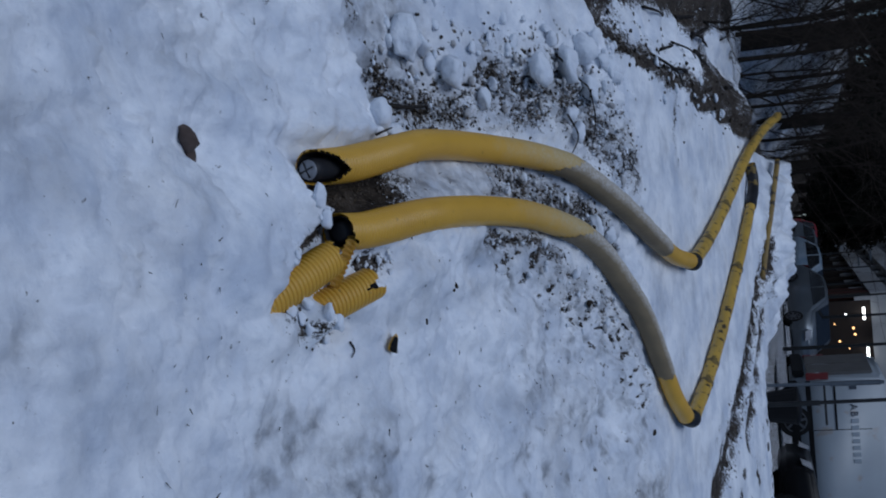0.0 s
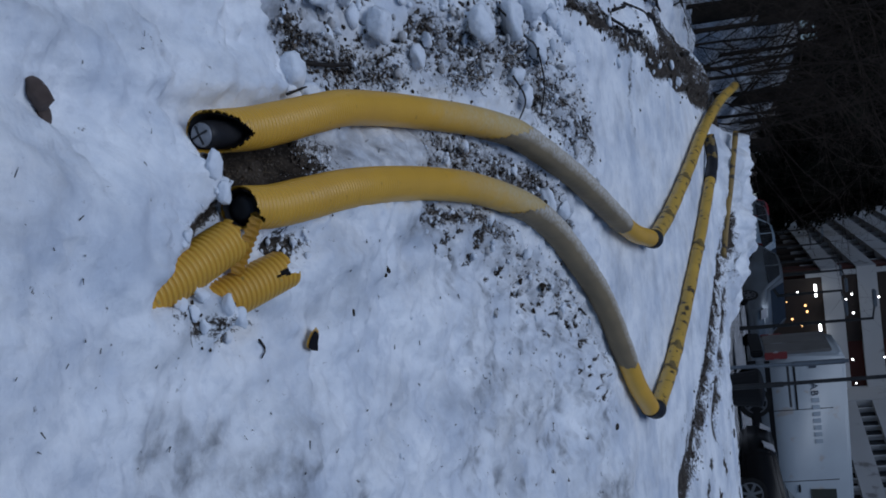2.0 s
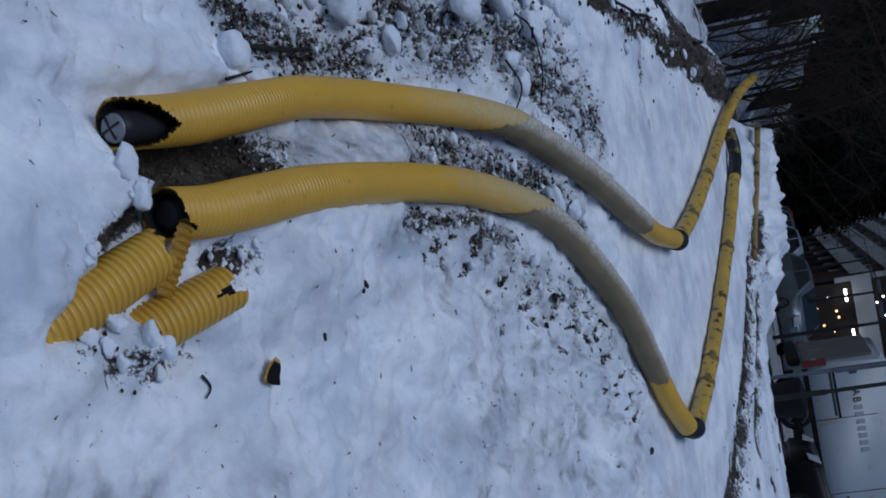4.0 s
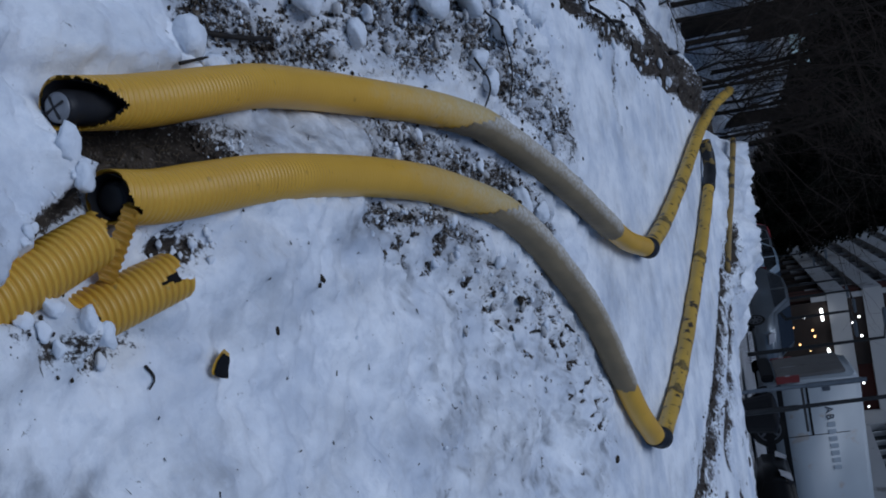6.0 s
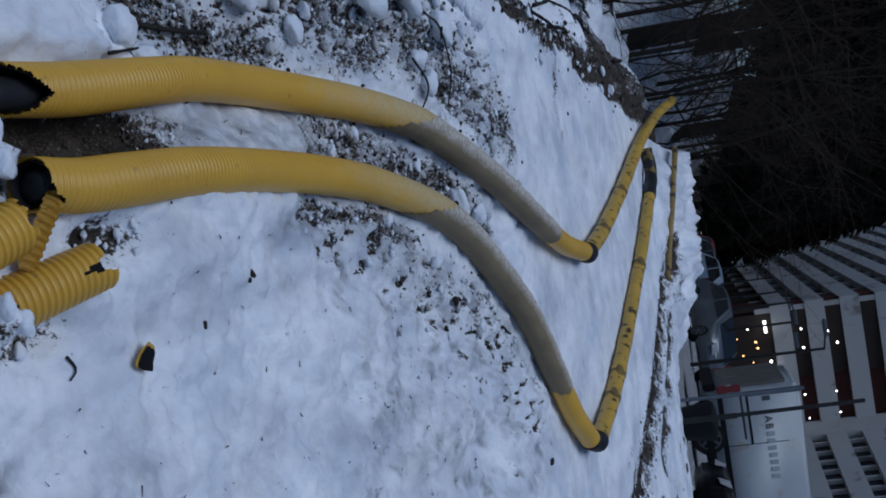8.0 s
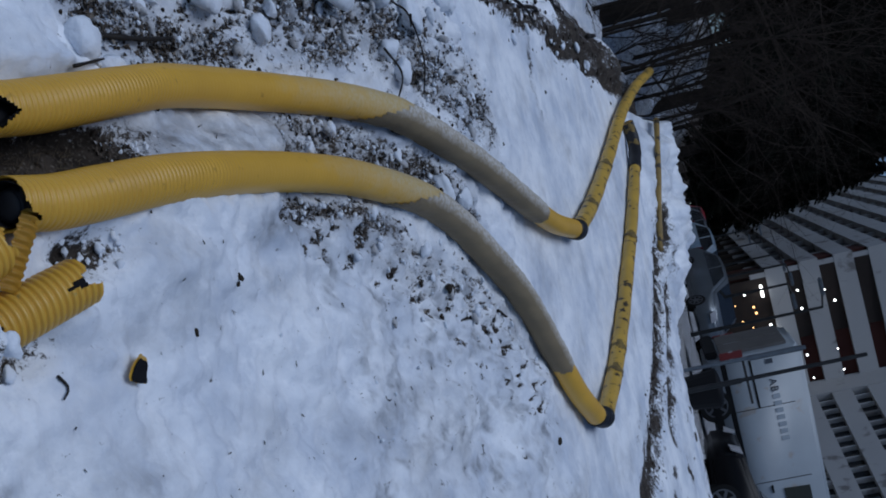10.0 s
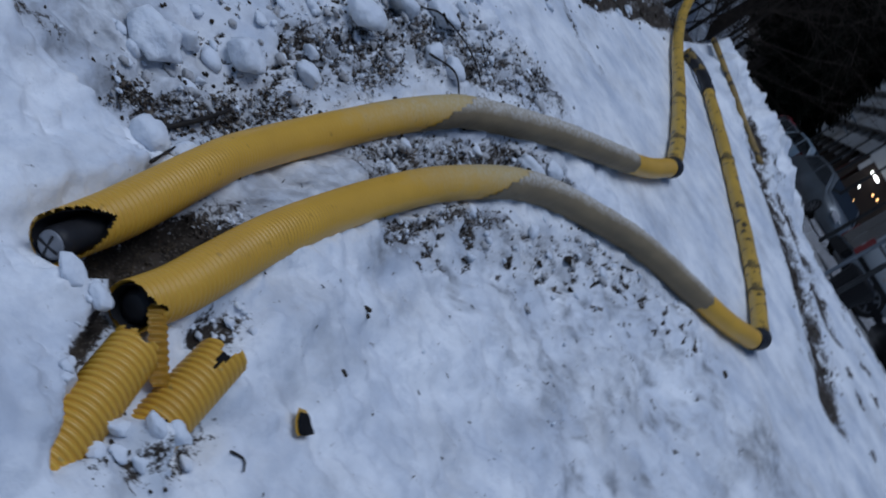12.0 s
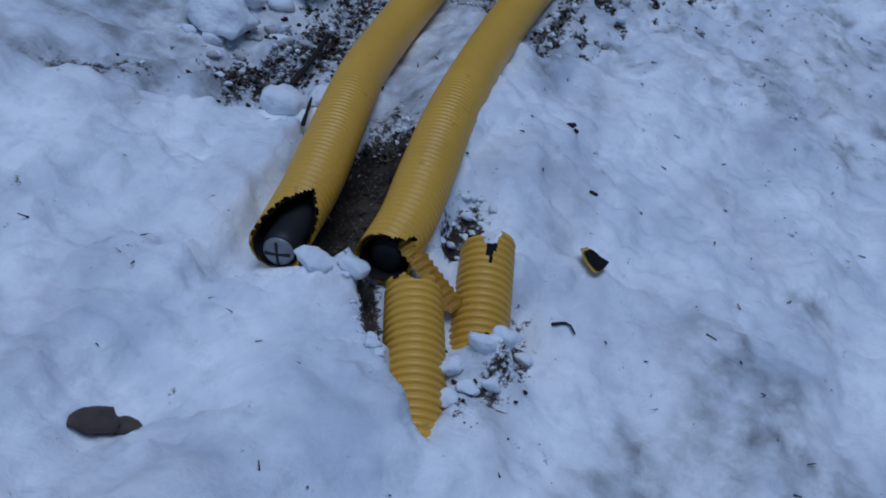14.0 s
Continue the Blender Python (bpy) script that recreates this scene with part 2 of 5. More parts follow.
def blob(x, y, cx, cy, rx, ry, turn=0.0):
    c, s = math.cos(turn), math.sin(turn)
    u, v = (x - cx) * c + (y - cy) * s, -(x - cx) * s + (y - cy) * c
    return np.exp(-((u / rx) ** 2 + (v / ry) ** 2))


# ---- ground ----
def along(x, y, points, radius):
    """1 on a line of points, falling to 0 at about twice the radius."""
    best = np.full(np.shape(x), 1e9)
    for (ax, ay), (bx, by) in zip(points, points[1:]):
        dx, dy = bx - ax, by - ay
        t = np.clip(((x - ax) * dx + (y - ay) * dy) / (dx * dx + dy * dy), 0, 1)
        best = np.minimum(best, (x - ax - t * dx) ** 2 + (y - ay - t * dy) ** 2)
    return np.exp(-best / radius ** 2)


def woods_share(x, y):
    """0 on the open snow, 1 on the wooded side, left of the crest."""
    edge = -1.52 + 0.07 * (y - 3.5) + 0.10 * perlin(y * 1.3, x * 0 + 4.2) - 1.6 * step(3.2, 1.2, y)
    edge = np.where(y > 7, edge + 0.02 * (y - 7), edge)
    return step(0.06, -0.06, x - edge) * step(1.2, 2.2, y)


def pits(x, y):
    """Where the snow is broken down to the soil round the torn pipe ends."""
    p = 1.9 * blob(x, y, -0.672, 0.0, 0.10, 0.36, 0.10)
    p = np.maximum(p, 1.0 * blob(x, y, -0.37, -0.08, 0.06, 0.12))
    p = np.maximum(p, 1.15 * along(x, y, [(-0.535, -0.43), (-0.485, -0.56), (-0.43, -0.66)], 0.036))
    p = np.maximum(p, 0.55 * along(x, y, [(-0.14, -0.30), (-0.09, -0.50), (-0.15, -0.68)], 0.05))
    return np.maximum(p, 0.36 * blob(x, y, -0.20, -0.76, 0.07, 0.07))


def trench(x, y):
    return np.maximum(along(x, y, [(1.95, 5.2), (1.26, 6.9), (0.54, 8.2), (0.1, 9.0)], 0.20),
                      0.8 * along(x, y, [(1.75, 6.9), (0.95, 8.3), (0.5, 9.1)], 0.15))


def swaths(x, y):
    """Strips of trodden snow mixed with soil; beside duct B they also paint in its shadow."""
    s = 0.80 * along(x, y, [(-1.22, 0.48), (-1.08, 0.80), (-1.10, 1.15)], 0.14)
    s = np.maximum(s, 0.78 * along(x, y, [(-1.15, 2.55), (-0.98, 2.95), (-0.80, 3.3)], 0.15))
    s = np.maximum(s, 0.74 * along(x, y, [(-1.25, 1.5), (-1.25, 2.1), (-1.05, 2.65), (-0.85, 3.1)], 0.25))
    s = np.maximum(s, 1.0 * along(x, y, [(-0.72, 1.35), (-0.66, 1.8), (-0.50, 2.35), (-0.3, 2.7)], 0.12))
    # soil colour right of duct B also stands in for the duct's shadow
    s = np.maximum(s, 0.42 * along(x, y, [(-0.30, 1.60), (-0.08, 2.0), (0.06, 2.5), (0.42, 2.95)], 0.14))
    s = np.maximum(s, 0.85 * along(x, y, [(-0.42, 1.05), (-0.38, 1.5), (-0.28, 1.9)], 0.07))
    s = np.maximum(s, 0.5 * along(x, y, [(0.05, 2.60), (0.62, 3.12)], 0.07))
    s = np.maximum(s, 0.62 * along(x, y, [(-1.40, 4.75), (-1.1, 4.60), (-0.86, 4.66)], 0.04))
    return s


def crust_cracks(x, y):
    """How far the crust is broken, and the distance from the nearest crack; the cracks run slantwise up the slope."""
    u, v = x * 0.80 - y * 0.60, x * 0.60 + y * 0.80
    ridge = np.abs(perlin(u * 8.5 + 1.5 * perlin(v * 3, u * 3), v * 3.6) + 0.45 * perlin(u * 21, v * 9))
    share = along(x, y, [(-0.40, 1.25), (-0.27, 1.7), (-0.02, 2.1), (0.22, 2.5), (0.72, 3.05)], 0.19)
    share = np.maximum(share, 0.9 * along(x, y, [(-0.74, 1.2), (-0.68, 1.7), (-0.52, 2.3), (-0.3, 2.7)], 0.13))
    share = np.maximum(share, 0.85 * along(x, y, [(-1.30, 1.2), (-1.35, 1.9), (-1.20, 2.5), (-0.95, 3.0)], 0.26))
    return np.clip(share * 1.25, 0, 1), ridge


def height(x, y):
    z = base_height(x, y)
    open_snow = 1 - woods_share(x, y)
    near = 1 - 0.85 * step(2.8, 4.2, y)
    sw, pit = swaths(x, y), pits(x, y)
    z = z + near * (0.030 * fbm(x * 1.3, y * 1.1, 2) + 0.022 * fbm(x * 4.0 + 7, y * 2.6, 3, 0.5) + 0.012 * np.abs(fbm(x * 8, y * 8 + 3, 3, 0.6)))
    z = z + near * 0.011 * fbm(x * 12 + 5, y * 12, 3, 0.6)
    crust = fbm(x * 2.6 + 11, y * 2.4, 5, 0.55)
    flat_part = near * (1 - np.clip(sw * 1.5, 0, 1)) * (0.45 + 0.55 * step(0.0, -0.4, x))
    z = z + flat_part * (0.016 * step(-0.03, 0.03, crust) + 0.014 * step(0.24, 0.29, crust))
    z = z + 0.05 * np.clip(sw, 0, 1) * fbm(x * 9, y * 9, 4, 0.6)
    broken, ridge = crust_cracks(x, y)
    z = z + broken * (0.034 * step(0.02, 0.22, ridge) - 0.012)
    # thick crust on the woods' side of the torn ends, with a broken edge
    edge = 0.29 + 0.42 * (x + 1.05) + 0.06 * perlin(x * 3, x * 0 + 1.7) + 0.03 * perlin(x * 14, x * 0)
    z = z + 0.10 * step(0.05, -0.08, y - edge) * step(-0.86, -0.98, x) * step(-2.0, -0.4, y)
    # slab of snow beside the stub
    side = (x + 0.545) * 0.88 + (y + 0.40) * 0.48 + 0.035 * perlin(x * 9, y * 9)
    slab_top = -0.40 - 1.1 * np.clip(-0.575 - x, 0, 0.14)
    z = z + 0.075 * step(0.0, -0.03, side) * (1 - step(0.25, 0.75, -side)) * step(0.03, -0.03, y - slab_top) * step(-1.1, -0.75, y)
    z = z + 0.035 * blob(x, y, -0.70, -0.54, 0.13, 0.06) + 0.05 * blob(x, y, -0.61, -0.43, 0.05, 0.05)
    z = z + 0.03 * blob(x, y, -0.55, 0.55, 0.16, 0.35) + 0.06 * blob(x, y, -0.28, 0.25, 0.10, 0.22)
    z = z + 0.16 * blob(x, y, -0.170, -0.615, 0.09, 0.055) + 0.05 * blob(x, y, -0.22, -0.92, 0.13, 0.06)
    z = z - (0.12 * step(-0.40, -0.34, y) + 0.03) * np.clip(pit, 0, 1)
    # snow banked over both flanks of the sunken stub
    left = -((x + 0.400) * 0.72 + (y + 0.710) * 0.69) + 0.02 * perlin(x * 14, y * 14)
    right = (x + 0.240) + 0.08 * (y + 0.66) + 0.015 * perlin(x * 16 + 3, y * 16)
    cover = np.maximum(step(-0.015, 0.025, left) * blob(x, y, -0.45, -0.86, 0.20, 0.22), step(-0.015, 0.03, right) * blob(x, y, -0.17, -0.80, 0.11, 0.17))
    z = z + np.clip(1.5 * cover, 0, 1) * np.clip(-0.138 + 0.02 * perlin(x * 7, y * 7) - z, 0, 0.25)
    # trodden dents
    z = z - 0.03 * 1.5 * np.clip(perlin(x * 2.9 + 3, y * 2.6), 0, 1) * step(0.1, 0.5, x) * near
    z = z - 0.05 * np.clip(trench(x, y), 0, 1)
    # ploughed bank along the car park, level car park behind it
    bank = 9.7 - 0.35 * x + 0.4 * perlin(x * 0.7, x * 0 + 9)
    lumps = 1 + 0.35 * fbm(x * 2.2, y * 2.2, 4, 0.6)
    z = z + (0.03 + 0.33 * step(1.3, 0.1, x)) * lumps * np.exp(-((y - bank) / 0.75) ** 2) * open_snow
    z = z + 0.05 * step(7.5, 9, y) * fbm(x * 4, y * 4, 3) * (1 - step(11, 12.5, y)) * open_snow
    # woods: a ditch past the crest, then rough rising floor
    d = np.clip(-1.5 - x, 0, 60)
    w = woods_share(x, y)
    z = z + w * (-0.18 * step(0.0, 0.5, d) + 0.18 * step(2.0, 7.0, d) + 1.2 * step(7, 30, d) + 2.7 * step(12, 36, y) * step(0.6, 3.0, d) + 0.10 * fbm(x * 1.3, y * 1.3, 4, 0.6))
    z = z + 14 * step(100, 230, y) * step(4, -1, x)
    # the car park's edge lies lower behind the bins
    z = z - 0.15 * step(0.9, 1.8, x) * step(8.0, 9.5, y) * (1 - step(12.5, 14.5, y))
    return z


def soil_amount(x, y):
    n1, n2 = fbm(x * 4.5, y * 3.5, 4, 0.6), fbm(x * 14, y * 11, 3, 0.6)
    s = np.clip(swaths(x, y) * (0.85 + 0.55 * n1 + 0.4 * n2), 0, 1)
    s = np.maximum(s, np.clip(pits(x, y) * (1.1 + 0.3 * n2), 0, 1.35))
    s = np.maximum(s, np.clip(trench(x, y) * (0.88 + 0.7 * n1 + 0.3 * n2), 0, 1))
    s = np.maximum(s, np.clip((0.5 + 0.9 * n2) * along(x, y, [(-1.75, 0.10), (-1.5, 0.26)], 0.05), 0, 0.6))
    broken, ridge = crust_cracks(x, y)
    s = np.maximum(s * (1 - 0.35 * broken * step(0.10, 0.3, ridge)), 1.05 * broken * step(0.13, 0.03, ridge))
    # scattered specks blown over the snow
    specks = np.clip(fbm(x * 16, y * 9, 4, 0.65) - 0.40, 0, 1) * 1.6
    s = np.maximum(s, specks * (0.30 + 0.25 * step(0.0, 0.5, x) * step(0.9, 1.9, y)) * (1 - step(3.0, 3.6, y)))
    s = np.maximum(s, np.clip(fbm(x * 5, y * 3, 4, 0.6) - 0.25, 0, 1) * 1.6 * step(0.9, 1.6, x) * step(4.8, 6, y) * (1 - step(10, 11, y)))
    w = woods_share(x, y)
    patches = 1.4 * blob(x, y, -1.92, 5.2, 0.22, 1.2) + 1.2 * blob(x, y, -2.1, 8.0, 0.20, 0.8) + 1.2 * blob(x, y, -2.55, 13.0, 0.35, 1.6) + 0.9 * blob(x, y, -2.0, 10.0, 0.3, 1.2) + blob(x, y, -1.55, 8.9, 0.12, 0.8) + 0.8 * blob(x, y, -4.2, 16, 0.9, 3.0) + 0.8 * blob(x, y, -6.5, 20, 1.2, 4.0)
    woods = 0.95 + 0.25 * n1 - 1.3 * patches - 0.9 * np.clip(fbm(x * 2.7, y * 1.1, 3) - 0.42, 0, 1)
    woods = woods - 0.55 * step(9.5, 14, y) * (1 - step(60, 90, y)) * (0.75 + 0.5 * n1)
    s = s * (1 - w) + np.clip(woods, 0, 1) * w
    return np.clip(s + 0.6 * step(12.5, 13.5, y) * (1 - w), 0, 1.35)


def slush_amount(x, y):
    n = fbm(x * 1.6 + 5, y * 0.9, 4, 0.55)
    s = np.clip(n * 1.3 - 0.05, 0, 1) * step(-0.1, 0.7, x) * step(-1.8, -0.5, y) * (1 - step(3.2, 3.8, y)) * 1.1
    s = np.maximum(s, 0.75 * 1.25 * step(0.30, 0.42, y) * (1 - step(0.7, 1.2, y)) * step(-0.95, -1.15, x))
    s = np.maximum(s, 0.45 * np.clip(fbm(x * 3, y * 2, 4) + 0.1, 0, 1))
    s = np.maximum(s, (1.2 + 0.9 * fbm(x * 4, y * 6, 3)) * along(x, y, [(-2.1, 0.02), (-1.7, 0.10), (-1.45, 0.30), (-1.22, 0.48)], 0.13))
    s = np.maximum(s, 1.3 * along(x, y, [(0.44, -0.06), (0.53, -0.16), (0.58, -0.25), (0.70, -0.36)], 0.045) * (0.9 + fbm(x * 9, y * 9, 3)))
    s = np.maximum(s, 1.2 * along(x, y, [(0.24, -0.52), (0.34, -0.72), (0.40, -0.95)], 0.07) * np.clip(0.7 + 1.2 * fbm(x * 8, y * 8, 3), 0, 1))
    s = np.maximum(s, 1.0 * along(x, y, [(-0.71, 0.45), (-0.74, 1.25), (-0.70, 1.7)], 0.14))
    s = np.maximum(s, np.clip(fbm(x * 7, y * 5, 4, 0.65) - 0.02, 0, 1) * 1.5 * step(-0.1, 0.3, x) * (1 - step(0.9, 1.4, x)) * step(0.8, 1.5, y) * (1 - step(2.9, 3.4, y)))
    s = np.maximum(s, 0.5 * step(8.0, 9.2, y) * np.clip(fbm(x * 2.5, y * 2.5, 4) + 0.3, 0, 1))
    s = np.maximum(s, 0.8 * blob(x, y, -0.18, -0.74, 0.10, 0.10) + 0.7 * blob(x, y, -0.30, -2.28, 0.10, 0.09) + 0.6 * blob(x, y, -0.20, -2.04, 0.10, 0.07) + 0.5 * blob(x, y, 0.02, -2.1, 0.12, 0.06))
    s = np.maximum(s, 0.9 * np.clip(fbm(x * 2.2, y * 2.6 + 8, 4, 0.6) - 0.12, 0, 1) * along(x, y, [(0.18, -0.85), (0.45, -0.45), (0.62, 0.3), (0.75, 0.9)], 0.16) * 2.2)
    s = np.maximum(s, 1.0 * along(x, y, [(-0.74, 1.1), (-0.68, 1.7), (-0.52, 2.3), (-0.3, 2.7)], 0.16))
    s = np.maximum(s, 0.9 * along(x, y, [(-0.42, 0.9), (-0.34, 1.5), (-0.12, 2.0), (0.1, 2.5)], 0.13) * (1 + fbm(x * 5, y * 5, 3)))
    u, v = x * 0.80 - y * 0.60, x * 0.60 + y * 0.80
    smear = along(x, y, [(-0.25, 1.5), (0.12, 2.05), (0.40, 2.45), (0.85, 2.95)], 0.34)
    s = np.maximum(s, 1.5 * smear * np.clip(fbm(u * 11, v * 3.5, 5, 0.62) + 0.05, 0, 1))
    return np.clip(np.maximum(s, swaths(x, y) * 1.3), 0, 1)


def spaced(*stops):
    """Coordinates: pairs of an end and the step up to it."""
    out = [stops[0]]
    for end, gap in zip(stops[1::2], stops[2::2]):
        k = max(1, round((end - out[-1]) / gap))
        out += list(np.linspace(out[-1], end, k + 1)[1:])
    return np.array(out)


def grid_mesh(name, xs, ys, zfun, mat):
    gx, gy = np.meshgrid(xs, ys)
    gz = zfun(gx, gy)
    co = np.stack([gx, gy, gz], -1).reshape(-1, 3)
    nx, ny = len(xs), len(ys)
    i = (np.arange(ny - 1)[:, None] * nx + np.arange(nx - 1)[None]).reshape(-1)
    quads = np.stack([i, i + 1, i + nx + 1, i + nx], -1)
    me = bpy.data.meshes.new(name)
    me.from_pydata(co.tolist(), [], quads.tolist())
    me.shade_smooth()
    me.materials.append(mat)
    return me, gx.reshape(-1), gy.reshape(-1)


XS = spaced(-400.0, -60, 60, -12, 4, -5, 0.5, -2.4, 0.08, -1.5, 0.03, 0.8, 0.016, 2.6, 0.03, 5, 0.12, 14, 0.6, 60, 4, 400, 60)
YY = spaced(-60.0, -8, 6, -3, 0.3, -1.2, 0.04, 1.3, 0.016, 3.4, 0.022, 6, 0.05, 11, 0.07, 20, 0.4, 60, 3, 400, 40)
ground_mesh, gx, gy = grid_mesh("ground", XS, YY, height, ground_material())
for key, values in (("soil", soil_amount(gx, gy)), ("slush", slush_amount(gx, gy))):
    a = ground_mesh.attributes.new(key, "FLOAT", "POINT")
    a.data.foreach_set("value", values.astype(np.float32))
ground = tagged(new("ground", ground_mesh), "snowy hillside with trodden soil patches and wooded edge", "ground", kind="structure")


def ground_z(x, y):
    return float(height(np.array([float(x)]), np.array([float(y)]))[0])


# ---- the two long ducts ----
PIPE_A = [(-0.785, -0.43, -0.145), (-0.800, -0.18, -0.078), (-0.832, 0.06, -0.033), (-0.875, 0.344, 0.010), (-0.909, 0.62, 0.050), (-0.916, 1.0, 0.132), (-0.898, 1.355, 0.254),
          (-0.872, 1.644, 0.372), (-0.830, 1.918, 0.484), (-0.777, 2.149, 0.564), (-0.583, 2.697, 0.727), (-0.454, 3.0, 0.811), (-0.296, 3.42, 0.899), (-0.156, 3.93, 0.976), (-0.085, 4.45, 1.055)]
PIPE_B = [(-0.517, -0.43, -0.051), (-0.512, -0.25, -0.003), (-0.530, -0.035, 0.050), (-0.559, 0.282, 0.113), (-0.571, 0.661, 0.182), (-0.563, 1.07, 0.275), (-0.526, 1.518, 0.391), (-0.429, 2.018, 0.526),
          (-0.334, 2.276, 0.601), (-0.180, 2.533, 0.678), (0.167, 2.968, 0.802), (0.594, 3.333, 0.884), (0.832, 3.578, 0.924), (1.03, 3.88, 0.97)]
FAR_A = [(-0.08, 4.62, 1.075), (-0.15, 5.0, 1.125), (-0.30, 5.55, 1.21), (-0.60, 6.47, 1.35), (-0.97, 7.57, 1.51), (-1.30, 8.9, 1.70), (-1.52, 9.9, 1.90)]
FAR_B = [(1.09, 4.12, 1.00), (0.98, 4.6, 1.06), (0.86, 4.96, 1.11), (0.55, 5.65, 1.22), (-0.07, 6.94, 1.41), (-0.56, 7.80, 1.54), (-0.76, 7.98, 1.56), (-0.92, 7.95, 1.54)]
PITCH = 0.022


def cut(path, s0, s1):
    """The stretch of an evenly spaced path between two lengths."""
    gap = (path[1] - path[0]).length
    return path[int(s0 / gap): int(s1 / gap) + 1]


def ribbed(r, amp, fade0, fade1, shrink=0.0):
    def radius(s, a):
        k = amp * (1 - 0.95 * min(max((s - fade0) / (fade1 - fade0), 0), 1))
        return r - shrink * s - 0.007 * max(0.0, 1 - s / 0.35) + k * (0.6 - 1.9 * max(0.0, math.cos(2 * math.pi * s / PITCH)) ** 2)
    return radius


def long_duct(name, points, far, torn, sleeve_from, sleeve_to, label):
    path = smooth_path(points, PITCH / 6)
    total = (len(path) - 1) * PITCH / 6
    body = thing(name, label, "pipe", path[0])
    body.location = (0, 0, 0)
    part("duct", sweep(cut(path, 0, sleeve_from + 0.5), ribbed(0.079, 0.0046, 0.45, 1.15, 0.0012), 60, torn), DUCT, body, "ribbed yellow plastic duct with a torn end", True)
    part("lining", sweep(cut(path, 0, 0.9), ribbed(0.0685, 0.0, 0.5, 1.2), 60, torn, inward=True), BLACK, body, "black inner wall", True)

    def worn(s, a):
        return 0.0805 - 0.0053 * s + 0.0012 * math.sin(31 * s + 3 * a) + 0.0007 * math.sin(90 * s + 5 * a)

    def frayed(s, a):
        return s > 0.24 + 0.24 * math.cos(a + 1.0) + 0.012 * math.sin(7 * a) + 0.01 * math.sin(17 * a) and s < sleeve_to - sleeve_from - 0.03 + 0.02 * math.sin(2 * a) + 0.008 * math.sin(9 * a)

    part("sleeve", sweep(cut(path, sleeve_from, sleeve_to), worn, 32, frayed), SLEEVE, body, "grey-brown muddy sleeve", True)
    part("end_piece", sweep(cut(path, sleeve_to - 0.05, total), lambda s, a: 0.063 - 0.001 * s, 28, caps=True), YELLOW, body, "", True)
    far_path = smooth_path(far, 0.02)
    if far is FAR_B:
        reach = (len(far_path) - 1) * 0.02
        part("coupling", sweep(cut(far_path, reach - 0.62, reach), lambda s, a: 0.058 + 0.002 * math.sin(30 * s), 20, caps=True), BLACK, body, "muddy black coupling", True)
    bend = smooth_path([points[-1], tuple((Vector(points[-1]) + Vector(far[0])) / 2 + Vector((0.012, 0.015, 0.01))), far[0]], 0.012)
    part("collar", sweep(bend, lambda s, a: 0.066 + 0.003 * math.cos(2 * math.pi * s / 0.05), 24, caps=True), BLACK, body, "black coupling", True)
    part("far_duct", sweep(far_path, lambda s, a: 0.056 - 0.0014 * s + 0.0015 * math.cos(2 * math.pi * s / 0.5), 20, caps=True), FAR_YELLOW, body, "yellow duct smeared with mud", True)
    for s0 in (0.55, 1.5) if far is FAR_A else (0.62, 0.95, 2.6, 4.25, 4.4):
        part("joint", sweep(cut(far_path, s0, s0 + 0.13), lambda s, a: 0.0575 - 0.001 * s + 0.0015 * math.sin(5 * a + 9 * s), 20, lambda s, a: 0.02 + 0.02 * math.sin(3 * a + 1) < s < 0.10 + 0.025 * math.sin(4 * a)), MUD, body, "mud-smeared joint", True)
    return body


MUD = material("wet_mud", (0.05, 0.035, 0.02), 0.7, second=(0.30, 0.20, 0.04), scale=22, bump=0.4, bump_scale=40)


def around(a, b):
    """The turn from angle b to angle a, within half a circle."""
    return math.atan2(math.sin(a - b), math.cos(a - b))


def torn_a(s, a):
    # a pointed arch torn open towards the sky
    q = abs(around(a, 0.30))
    return s > 0.190 * max(0.0, 1 - q / 1.75) ** 0.80 + 0.004 * math.sin(9 * a)


def torn_b(s, a):
    notch = 0.060 * math.exp(-(around(a, 0.75) / 0.28) ** 2)
    return s > 0.022 * (0.5 + 0.5 * math.cos(a - 0.3)) + notch + 0.005 * math.sin(7 * a)


pipe_a = long_duct("cable_duct", PIPE_A, FAR_A, torn_a, 2.25, 4.35, "long yellow plastic cable duct with torn open end on snow")
pipe_b = long_duct("cable_duct", PIPE_B, FAR_B, torn_b, 2.31, 4.34, "long yellow plastic cable duct broken off beside its stub")


def inner_pipe(points, parent, radius, cross):
    path = smooth_path(points, 0.01)
    core = part("inner_pipe", sweep(path, lambda s, a: radius * min(1.0, 0.86 + 7 * s), 24, caps=True), BLACK, parent, "black inner pipe", True)
    d = (path[0] - path[2]).normalized()
    m = Matrix.Translation(path[0]) @ d.to_track_quat("Z", "Y").to_matrix().to_4x4()
    bm = bmesh.new()
    bmesh.ops.create_uvsphere(bm, u_segments=24, v_segments=12, radius=radius * 0.86, matrix=m @ Matrix.Diagonal((1, 1, 0.35, 1)))
    cap = part("end_cap", bm, CAP if cross else BLACK, parent, "dark grey domed plastic cap" if cross else "black domed cap", True)
    if cross:
        bm = bmesh.new()
        for turn in (20, 110):
            box(bm, (-radius * 0.72, -0.0035, radius * 0.22), (radius * 0.72, 0.0035, radius * 0.34), 0.001, m @ Matrix.Rotation(radians(turn), 4, "Z"))
        part("cross_rib", bm, BLACK, cap)


